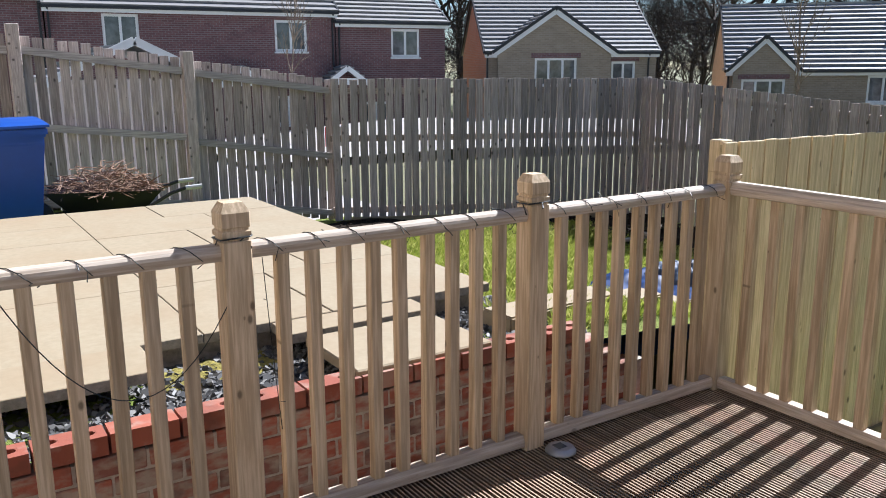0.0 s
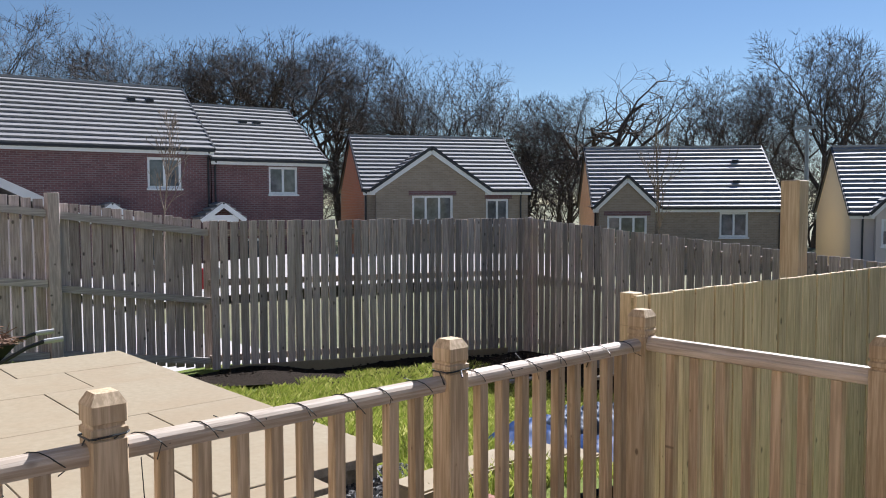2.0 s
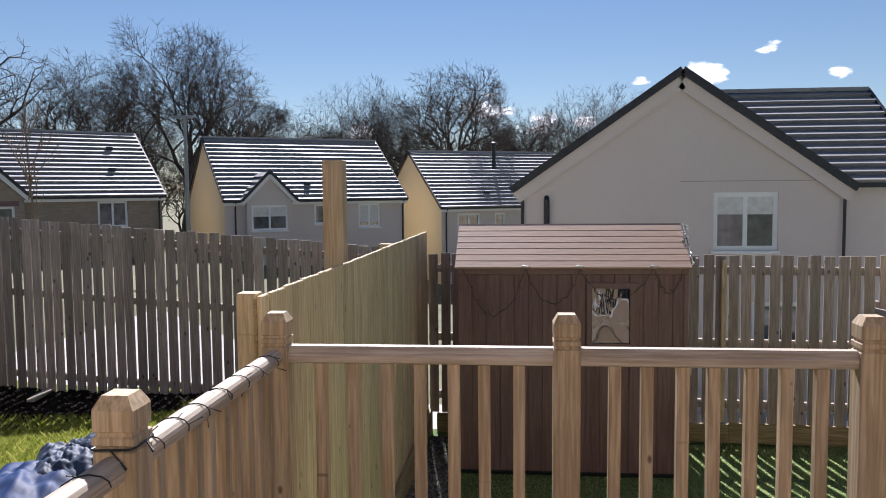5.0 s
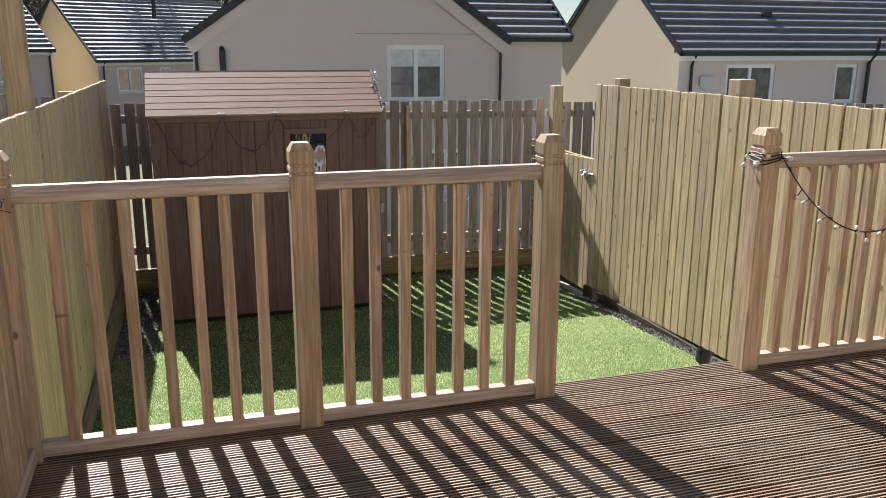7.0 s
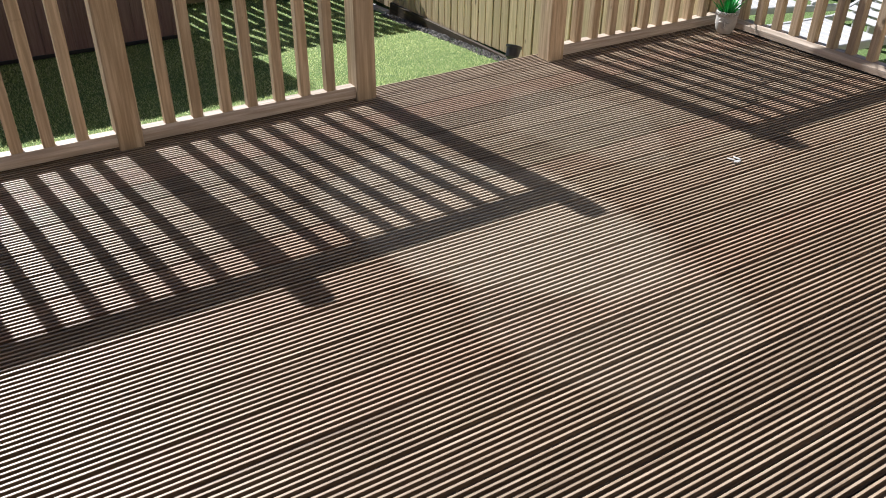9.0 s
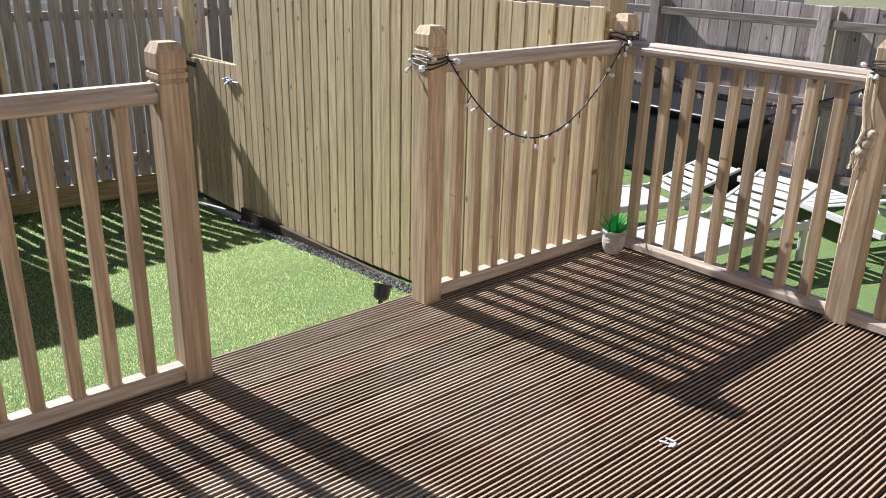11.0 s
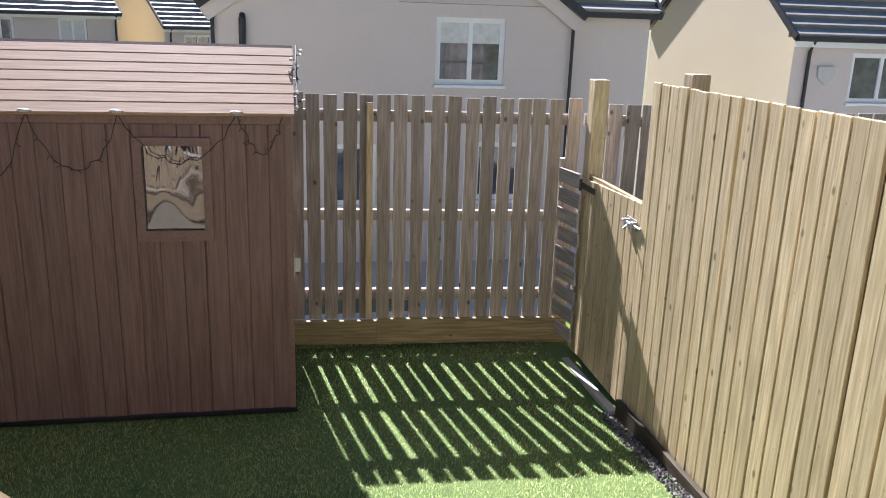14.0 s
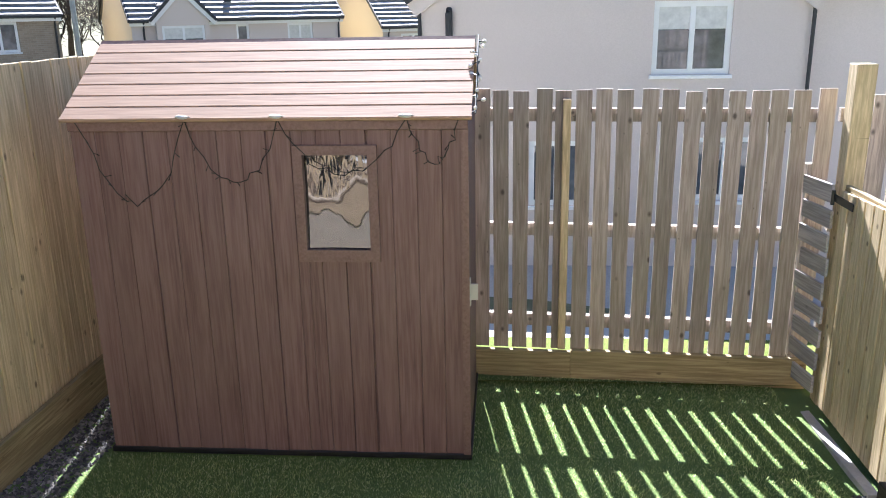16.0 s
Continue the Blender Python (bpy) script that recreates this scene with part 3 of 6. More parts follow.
def chip(s0, s1):
    """A flat broken chip of stone, tipped at random."""
    def shape(rnd, p):
        s, n = rnd.uniform(s0, s1), rnd.choice((4, 5, 5))
        m = Matrix.Rotation(rnd.uniform(0, 6.283), 3, "Z") @ Matrix.Rotation(rnd.gauss(0, 0.45), 3, "X") @ Matrix.Rotation(rnd.gauss(0, 0.45), 3, "Y")
        t, pts = s * rnd.uniform(0.12, 0.3), []
        rim = [(s * rnd.uniform(0.65, 1.2) * math.cos(6.283 * i / n), s * rnd.uniform(0.45, 0.9) * math.sin(6.283 * i / n)) for i in range(n)]
        up = rnd.uniform(0.1, 0.6) * s
        for z in (-t, t):
            pts += [tuple(Vector(p) + m @ Vector((x, y, z)) + Vector((0, 0, up))) for x, y in rim]
        return pts, [tuple(range(n, 2 * n))] + [(i, (i + 1) % n, n + (i + 1) % n, n + i) for i in range(n)]
    return shape


def on_lower(rnd):
    x, y = rnd.uniform(4.12, 9.0), rnd.uniform(-1.08, 3.0)
    if 8.0 < x and y > 0.72 or x > 7.2 and y > 2.62:
        return None
    return x, y, south_z(x) - 0.003


def on_upper(rnd):
    x, y = rnd.uniform(3.3, 9.2), rnd.uniform(3.3, 9.2)
    if y > lerp(8.25, 8.8, min(1, max(0, x - 5.5))) + 0.3 * noise.noise((x * 1.7, y * 1.7, 2)):
        return None
    if x < 3.42 and 3.9 < y < 7.5 or x > 8.6 and y > 5.6 + 0.8 * noise.noise((x, y, 0)):
        return None
    return x, y, north_z(x, y) - 0.005


scatter("turf_fibres", 230000, on_lower, blade(0.010, 0.020, 0.0017, 0.8), M_FIBRE, "short artificial turf fibres")
scatter("grass", 170000, on_upper, blade(0.03, 0.10, 0.0030, 0.9), M_BLADE, "long uncut spring grass blades")
def leaf(rnd, p):
    a, s = rnd.uniform(0, 6.283), rnd.uniform(0.012, 0.026)
    d, u = Vector((math.cos(a), math.sin(a), rnd.uniform(-0.5, 0.8))).normalized() * s, Vector((-math.sin(a), math.cos(a), rnd.uniform(-0.4, 0.4))).normalized() * s * 0.6
    c = Vector(p)
    return [tuple(c - d), tuple(c + u), tuple(c + d), tuple(c - u)], [(0, 1, 2, 3)]


scatter("hedge", 9000, lambda r: (lambda x: (x, r.uniform(9.9, 10.5), -1.35 + r.random() * (0.75 + 0.25 * noise.noise((x * 1.4, 0, 7)))))(r.uniform(3.6, 7.6)), leaf, M_BLADE, "low yellow-green hedge beyond the fence")
scatter("gravel_strip", 1900, lambda r: (lambda x: (x, r.uniform(-1.19, -1.09) + 0.02 * noise.noise((x * 4, 0, 0)), south_z(x)))(r.uniform(4.3, 7.75)), stone(0.008, 0.018, 0.8), M_STONES, "grey gravel along the fence foot")
scatter("gravel_corner", 3200, lambda r: (lambda x: (x, r.uniform(2.64, 2.99), south_z(x)))(r.uniform(7.1, 9.0)), stone(0.008, 0.018, 0.8), M_STONES, "grey gravel beside the shed")
scatter("slate_chips", 5200, lambda r: (lambda x, y: None if y > 3.78 and x < 1.6 else (x, y, 0.27))(r.uniform(-0.6, 3.4), r.uniform(3.22, 3.85)), chip(0.008, 0.026), M_SLATE, "blue-grey slate chippings behind the wall")
scatter("gravel_patio", 5200, lambda r: (lambda x: (x, r.uniform(3.25, 4.0 if x > 2.7 else 3.5), 0.268))(r.choice((r.uniform(2.7, 3.5), r.uniform(0.2, 1.75)))), stone(0.006, 0.015, 0.8), M_STONES, "fine brown gravel beside the patio step")
def on_bed(rnd):
    y = rnd.uniform(5.4, 9.25)
    x = rnd.uniform(3.9 if y > 8.9 else 8.4, 9.75)
    return x, y, north_z(x, y) + 0.04


scatter("bark_chips", 3600, on_bed, stone(0.012, 0.04, 0.5), M_SOIL, "dark bark chips on the soil bed")
sheet("gravel_bed", -0.8, 3.5, 3.2, 4.05, 20, 6, lambda x, y: 0.262, M_GRAVEL, "gravel bed behind the brick wall")
mossy = bmesh.new()
for i in range(7):
    for j in range(4):
        x, y = 1.62 + 0.075 * i, 3.62 + 0.06 * j
        bmesh.ops.create_icosphere(mossy, subdivisions=1, radius=0.06, matrix=Matrix.Translation((x + random.uniform(-.02, .02), y + random.uniform(-.02, .02), 0.265)) @ Matrix.Diagonal((1, 1, 0.35, 1)))
tagged(structure("moss", mossy, M_MOSS, "yellow-green moss on the gravel"), kind="stuff")


# ---- deck ----
deck_frame = bmesh.new()
box(deck_frame, -0.55, 4.03, -1.30, 2.96, -0.16, -0.034)
deck = structure("deck", deck_frame, M_DECK, "raised deck of brown grooved softwood boards")
prof, W, R = [], 0.1395, 8
prof += [(0.0, -0.028), (W, -0.028), (W, -0.0125)]
step = W / R
for i in range(R):
    x = W - i * step
    prof += [(x - step * 0.29, -0.0125), (x - step * 0.31, -0.001), (x - step * 0.35, 0.0), (x - step * 0.65, 0.0), (x - step * 0.69, -0.001), (x - step * 0.71, -0.0125)]
prof += [(0.0, -0.0125)]
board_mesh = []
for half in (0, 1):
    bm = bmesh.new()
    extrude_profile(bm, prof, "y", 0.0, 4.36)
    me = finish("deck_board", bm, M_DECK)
    me.materials.append(M_DECK_SHADE)
    # Faces below the rib tops take the colour with painted groove shade.
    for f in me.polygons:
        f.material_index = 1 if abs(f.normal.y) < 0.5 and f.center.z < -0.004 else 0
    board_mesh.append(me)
n_boards = 33
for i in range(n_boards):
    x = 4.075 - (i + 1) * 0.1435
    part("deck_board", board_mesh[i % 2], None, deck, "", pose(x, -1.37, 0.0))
fascia = bmesh.new()
box(fascia, 4.04, 4.064, -1.36, 2.97, -0.185, -0.036)
part("fascia", fascia, M_DECK, deck)
skirt = soft_box(4.0, 4.03, -1.33, 2.95, -0.75, -0.19, 0.0)
part("skirt", skirt, M_OLD_X, deck)
step_low = bmesh.new()
extrude_profile(step_low, [(0.55, -2.5), (2.62, -2.5), (2.62, -1.42), (0.55, -1.42)], "z", -0.66, -0.23)
low = structure("deck_step", step_low, M_DECK, "lower grooved deck step beside the railing")
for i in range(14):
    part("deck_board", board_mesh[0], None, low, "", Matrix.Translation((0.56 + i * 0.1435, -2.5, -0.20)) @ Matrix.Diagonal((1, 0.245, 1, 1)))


# ---- railings ----
def newel():
    bm = bmesh.new()
    h, t = 0.0455, 1.105
    prof = [(h, 0), (h, t - 0.118), (h - 0.006, t - 0.114), (h - 0.006, t - 0.107), (h, t - 0.103), (h, t - 0.088), (h - 0.006, t - 0.084), (h - 0.006, t - 0.077), (h, t - 0.073), (h, t - 0.030), (h * 0.64, t)]
    rings = [[bm.verts.new((sx * r, sy * r, z)) for sx, sy in ((1, 1), (-1, 1), (-1, -1), (1, -1))] for r, z in prof]
    for lo, hi in zip(rings, rings[1:]):
        for k in range(4):
            bm.faces.new((lo[k], lo[(k + 1) % 4], hi[(k + 1) % 4], hi[k]))
    bm.faces.new(rings[0][::-1])
    bm.faces.new(rings[-1])
    bmesh.ops.bevel(bm, geom=[e for e in bm.edges if abs(e.verts[0].co.z - e.verts[1].co.z) > 0.03], offset=0.004, segments=1, affect="EDGES")
    return finish("newel_post", bm, M_RAIL)


newel_mesh = newel()
POSTS = [(0.52, 2.905), (1.684, 2.905), (2.857, 2.905), (3.99, 2.91), (3.99, 1.905), (3.99, 0.917), (3.99, -0.108), (3.99, -1.288), (2.80, -1.288), (1.62, -1.288), (0.44, -1.288)]
for i, (x, y) in enumerate(POSTS):
    ob = new("newel_post", newel_mesh)
    ob.matrix_basis = pose(x, y, 0.0, 0, 0, random.choice((0, 90, 180, 270)) + random.uniform(-1, 1))
    WORLD[ob] = ob.matrix_basis.copy()
    tagged(ob, "square pale softwood deck post with chamfered top and two grooves", "post", "deck posts")

bal_mesh = []
for k in range(3):
    bal_mesh.append(finish("baluster", soft_box(-0.0205, 0.0205, -0.0205, 0.0205, 0.058, 0.93, 0.003), M_RAIL))


def railing(a, b, count, rounded):
    """A run between two posts: moulded handrail, bottom rail and square balusters."""
    a, b = Vector(a), Vector(b)
    length = (b - a).length - 0.088
    d = (b - a).normalized()
    t = thing("deck_railing", Matrix.Translation((*(a + d * 0.044), 0)) @ Matrix.Rotation(math.atan2(d.y, d.x), 4, "Z"), "pale softwood deck railing with square balusters and a " + ("rounded handrail" if rounded else "moulded handrail"), "railing", "deck railings")
    if rounded:
        pts = [(0.030 * math.cos(q), 0.955 + 0.026 * math.sin(q)) for q in (math.pi * k / 8 for k in range(-1, 10))]
        pts += [(-0.022, 0.928), (0.022, 0.928)]
    else:
        pts = [(0.030, 0.936), (0.034, 0.950), (0.034, 0.962), (0.027, 0.970), (0.027, 0.976), (0.018, 0.990), (-0.018, 0.990), (-0.027, 0.976), (-0.027, 0.970), (-0.034, 0.962), (-0.034, 0.950), (-0.030, 0.936), (-0.021, 0.930), (0.021, 0.930)]
    hr = bmesh.new()
    extrude_profile(hr, pts, "x", 0.0, length)
    part("handrail", hr, M_RAIL_X, t)
    br = bmesh.new()
    extrude_profile(br, [(-0.032, 0.012), (0.032, 0.012), (0.032, 0.040), (0.022, 0.060), (-0.022, 0.060), (-0.032, 0.040)], "x", 0.0, length)
    part("bottom_rail", br, M_RAIL_X, t)
    gap = length / (count + 1)
    for i in range(count):
        part("baluster", bal_mesh[i % 3], None, t, "", pose(gap * (i + 1) + random.uniform(-0.004, 0.004), 0, 0, random.uniform(-0.3, 0.3), random.uniform(-0.3, 0.3), random.choice((0, 90, 180, 270))))
    return t


for (a, b), count, rounded in (((0, 1), 9, True), ((1, 2), 9, True), ((2, 3), 9, True), ((3, 4), 7, False), ((4, 5), 7, False), ((6, 7), 9, False), ((7, 8), 9, False), ((8, 9), 9, False), ((9, 10), 9, False)):
    railing(POSTS[a], POSTS[b], count, rounded)


# ---- fences ----
def board_set(name, width, height, thick, material, cut=0.0, variants=4):
    """Sawn board meshes, upright, with slightly uneven ends."""
    out = []
    for k in range(variants):
        bm = bmesh.new()
        vs = box(bm, -width / 2, width / 2, 0, thick, 0, height)
        for v in vs[4:]:
            v.co.z += random.uniform(-cut, cut)
        bmesh.ops.bevel(bm, geom=bm.edges[:], offset=0.002, segments=1, affect="EDGES")
        out.append(finish(name, bm, material))
    return out


def fence_run(a, b, top, foot, pitch, width, material, rail_mat, label, rails=(0.12, 0.55, 0.9), side=1, thick=0.018, jitter=0.012, group="garden fences", lap=False, tall_jitter=0.01, rail_behind=True, length=1.83):
    """A fence from a to b in panels of about 1.8 m; top and foot are heights at both ends. side +1: boards stand to the left of a-b."""
    a, b = Vector(a), Vector(b)
    total = (b - a).length
    d = (b - a).normalized()
    n = max(1, round(total / length))
    ang = math.atan2(d.y, d.x)
    meshes = board_set("board", width, 1.0, thick, material)
    for p in range(n):
        s0, s1 = total * p / n, total * (p + 1) / n
        base = a + d * s0
        z0 = lerp(foot[0], foot[1], (p + 0.5) / n)
        t = thing("garden_fence", Matrix.Translation((base.x, base.y, z0)) @ Matrix.Rotation(ang, 4, "Z"), label, "fence", group)
        L = s1 - s0
        f0, f1 = (lerp(foot[0], foot[1], s / total) - z0 for s in (s0, s1))
        t0, t1 = (lerp(top[0], top[1], s / total) - z0 for s in (s0, s1))
        for r in rails:
            bm = bmesh.new()
            off = (-0.062, -0.015) if rail_behind else (thick + 0.002, thick + 0.045)
            vs = box(bm, 0.004, L - 0.004, off[0] * side if side > 0 else -off[0], off[1] * side if side > 0 else -off[1], 0, 0.075)
            for v in vs:
                k = v.co.x / L
                v.co.z += lerp(lerp(f0, t0, r), lerp(f1, t1, r), k)
            part("rail", bm, rail_mat, t)
        if lap:
            bm = bmesh.new()
            for v in box(bm, 0.0, L, -0.0135 if side > 0 else 0.0015, -0.0015 if side > 0 else 0.0135, 0, 1):
                k = v.co.x / L
                v.co.z = lerp(t0, t1, k) - 0.012 if v.co.z > 0.5 else lerp(f0, f1, k)
            part("backing", bm, rail_mat, t)
        count = max(1, round(L / pitch))
        for i in range(count):
            x = (i + 0.5) * L / count
            k = x / L
            lo, hi = lerp(f0, f1, k), lerp(t0, t1, k) + random.uniform(-tall_jitter, tall_jitter)
            push = random.uniform(0, 0.004)
            m = Matrix.Translation((x + random.uniform(-jitter, jitter), (push if side > 0 else -push - thick), lo)) @ Matrix.Rotation(radians(random.uniform(-0.35, 0.35)), 4, "Y") @ Matrix.Diagonal((1, 1, hi - lo, 1))
            part("board", random.choice(meshes), None, t, "", m)


def fence_post(x, y, z0, z1, w, material, label, turn=0.0):
    bm = soft_box(-w / 2, w / 2, -w / 2, w / 2, 0, z1 - z0, 0.004)
    ob = new("fence_post", finish("fence_post", bm, material))
    ob.matrix_basis = pose(x, y, z0, 0, 0, turn)
    WORLD[ob] = ob.matrix_basis.copy()
    return tagged(ob, label, "post", "fence posts")


GREY = "grey weathered softwood fence panel with narrow gaps"
# behind the shed and down to the neighbour
fence_run((8.984, -1.29), (9.258, 2.988), (0.884, 0.890), (-0.715, -0.70), 0.1205, 0.091, M_SLAT, M_SLAT, "grey-green weathered slatted fence panel with open gaps", (0.085, 0.452, 0.885), 1, 0.02, 0.004, length=9.0)
for k in range(3):
    y0, y1 = lerp(-1.27, 2.9, k / 3), lerp(-1.27, 2.9, (k + 1) / 3)
    m = Matrix.Translation((8.984 + 0.064 * (y0 + 1.29) - 0.055, y0, -0.93)) @ Matrix.Rotation(math.atan2(1, 0.064), 4, "Z")
    gbo = new("gravel_board", finish("gravel_board", soft_box(0.0, (y1 - y0) * 1.00204, -0.02, 0.02, 0.0, 0.232 - 0.012 * (k % 2), 0.004), M_NEW_X))
    gbo.matrix_basis = m
    tagged(gbo, "pale treated timber gravel board under the slatted fence", "board", "gravel boards")
fence_run((9.27, 3.06), (10.05, 9.15), (0.93, 1.345), (-0.80, -0.66), 0.126, 0.104, M_OLD, M_OLD_X, GREY, (0.07, 0.55, 0.9), 1, 0.02, 0.005)
fence_run((10.05, 9.15), (5.13, 9.51), (1.345, 1.375), (-0.66, -0.36), 0.120, 0.094, M_OLD, M_OLD_X, GREY, (0.07, 0.575, 0.9), 1, 0.02, 0.005)
RAKED = "weathered raked fence panel with its rails facing the garden"
fence_run((5.20, 9.60), (3.56, 9.66), (1.375, 1.60), (-0.33, -0.05), 0.110, 0.094, M_OLD, M_OLD_PALE, RAKED, (0.03, 0.44, 0.895), -1, 0.02, 0.006)
fence_run((3.44, 9.66), (1.90, 9.70), (1.62, 1.84), (-0.05, 0.08), 0.110, 0.090, M_OLD, M_OLD_PALE, RAKED, (0.03, 0.47, 0.895), -1, 0.02, 0.006)
fence_run((1.78, 9.70), (-3.2, 9.8), (1.84, 2.05), (0.08, 0.2), 0.112, 0.092, M_OLD, M_OLD_PALE, RAKED, (0.03, 0.47, 0.895), -1, 0.02, 0.006)
for x, y, z0, z1 in ((3.50, 9.63, -0.2, 1.69), (1.84, 9.66, 0.0, 1.94), (-1.6, 9.7, 0.0, 2.1)):
    fence_post(x, y, z0, z1, 0.115, M_OLD, "thick weathered fence post between raked panels")
fence_post(10.0, 9.1, -0.85, 1.36, 0.09, M_OLD, "weathered corner fence post")
fence_post(9.018, 0.18, -0.69, 0.84, 0.045, M_NEW, "fresh yellow batten fixed to the slatted fence")
# new divider beside the deck
fence_run((4.06, 3.005), (9.22, 3.005), (1.152, 1.112), (-0.66, -0.78), 0.098, 0.0885, M_NEW, M_NEW_X, "pale green treated close-board fence panel", (0.1, 0.5, 0.9), -1, 0.018, 0.003, lap=True, tall_jitter=0.003)
kick = bmesh.new()
box(kick, 4.08, 9.2, 2.945, 2.975, -0.95, -0.64)
tagged(new("gravel_board", finish("gravel_board", kick, M_NEW_X)), "brown treated timber gravel board at the fence foot", "board")
fence_post(4.10, 3.046, -0.7, 1.160, 0.075, M_NEW, "treated fence end post beside the deck")
fence_post(5.87, 3.13, -0.7, 1.70, 0.118, M_POST, "tall treated post standing above the fence")
fence_post(7.6, 3.13, -0.9, 1.10, 0.095, M_NEW, "pale treated fence post beside the shed")
# fence on the neighbour's side, with the gate
fence_run((4.05, -1.235), (7.70, -1.235), (1.128, 1.100), (-0.63, -0.80), 0.099, 0.088, M_NEW, M_NEW_X, "yellow-green treated close-board fence panel", (0.1, 0.5, 0.9), 1, 0.018, 0.003, lap=True, tall_jitter=0.004)
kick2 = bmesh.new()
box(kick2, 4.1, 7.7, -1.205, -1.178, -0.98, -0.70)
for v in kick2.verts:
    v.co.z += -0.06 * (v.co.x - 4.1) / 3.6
tagged(new("gravel_board", finish("gravel_board", kick2, M_DARK_BOARD)), "dark damp timber gravel board at the fence foot", "board")
for x, z1, w in ((7.50, 1.16, 0.1), (5.86, 1.22, 0.125), (4.20, 1.25, 0.13)):
    fence_post(x, -1.36 if w < 0.126 else -1.42, -0.8, z1, w, M_POST, "treated fence post with its sawn top above the panels")
gpost = fence_post(8.76, -1.32, -0.95, 1.035, 0.105, M_NEW, "tall treated gate post against the slatted fence")
gate = thing("garden_gate", pose(7.73, -1.25, -0.84), "low pale treated close-board garden gate, shut", "gate")
gate_board = board_set("gate_board", 0.086, 1.0, 0.018, M_NEW)
part("gate_backing", soft_box(0.0, 0.9, -0.0025, -0.0005, 0.01, 1.24, 0), M_NEW_X, gate)
for i in range(9):
    part("gate_board", gate_board[i % 4], None, gate, "", Matrix.Translation((0.05 + i * 0.1, 0.0, 0.0)) @ Matrix.Diagonal((1, 1, 1.265 - 0.004 * i, 1)))
for z in (0.15, 1.05):
    part("gate_rail", soft_box(0.0, 0.9, -0.045, -0.003, z, z + 0.09, 0.003), M_NEW_X, gate)
part("gate_cap", soft_box(-0.005, 0.91, -0.032, -0.004, 1.225, 1.262, 0.003), M_NEW_X, gate)
bolt = bmesh.new()
box(bolt, 0.03, 0.18, 0.021, 0.026, 1.10, 1.16)
tube(bolt, [(-0.06, 0.04, 1.13), (0.2, 0.04, 1.13)], 0.009, 8)
tube(bolt, [(0.10, 0.04, 1.13), (0.10, 0.075, 1.10)], 0.006, 6)
for x in (0.05, 0.15):
    box(bolt, x - 0.012, x + 0.012, 0.026, 0.052, 1.112, 1.148)
part("bolt", bolt, M_STEEL, gate, "galvanised sliding bolt")
hinge = bmesh.new()
box(hinge, 0.72, 1.0, 0.021, 0.026, 1.16, 1.20)
tube(hinge, [(0.97, 0.03, 1.14), (0.97, 0.03, 1.22)], 0.011, 8)
part("hinge", hinge, M_BLACK, gate, "black strap hinge")
infill = thing("slatted_panel", Matrix.Translation((8.70, -1.24, -0.86)) @ Matrix.Rotation(radians(10), 4, "Z"), "narrow panel of short horizontal slats beside the gate", "fence")
for i in range(9):
    part("slat", soft_box(0.0, 0.29, 0.0, 0.018, 0.05 + i * 0.14, 0.15 + i * 0.14, 0.002), M_OLD_PALE, infill, "", pose(0, 0, 0, random.uniform(-1, 1), random.uniform(-0.8, 0.8), 0))
part("stile", soft_box(0.28, 0.34, -0.03, 0.02, 0.0, 1.33, 0.003), M_OLD, infill)
kerb = bmesh.new()
box(kerb, 7.72, 8.86, -1.205, -1.15, -0.98, -0.846)
for v in kerb.verts:
    v.co.z -= 0.05 * (v.co.x - 7.72)
tagged(new("kerb", finish("kerb", kerb, M_PAVE)), "pale concrete edging kerb under the garden gate", "kerb")
# neighbour's fences to the south
fence_run((8.55, -5.45), (8.98, -1.32), (0.80, 0.862), (-0.72, -0.72), 0.127, 0.1, M_OLD, M_OLD_X, GREY, (0.1, 0.5, 0.9), 1, 0.02, 0.008)
fence_run((8.5, -5.5), (-3.0, -5.5), (0.96, 0.94), (-0.68, -0.62), 0.112, 0.106, M_OLD, M_OLD_X, "grey weathered fence panel with its rails facing the lawn", (0.06, 0.45), 1, 0.02, 0.004, rail_behind=True)
for x in (1.2, 3.1, 4.95, 6.7):
    fence_post(x, -5.44, -0.7, 0.95, 0.11, M_OLD, "weathered fence post in shade")
rail_white = thing("fence_capping", pose(4.9, -5.44, 0.76), "pale painted rail along the shaded fence", "rail")
part("rail", soft_box(-3.5, 3.5, 0.0, 0.05, 0.0, 0.075, 0.004), M_OLD_X, rail_white)


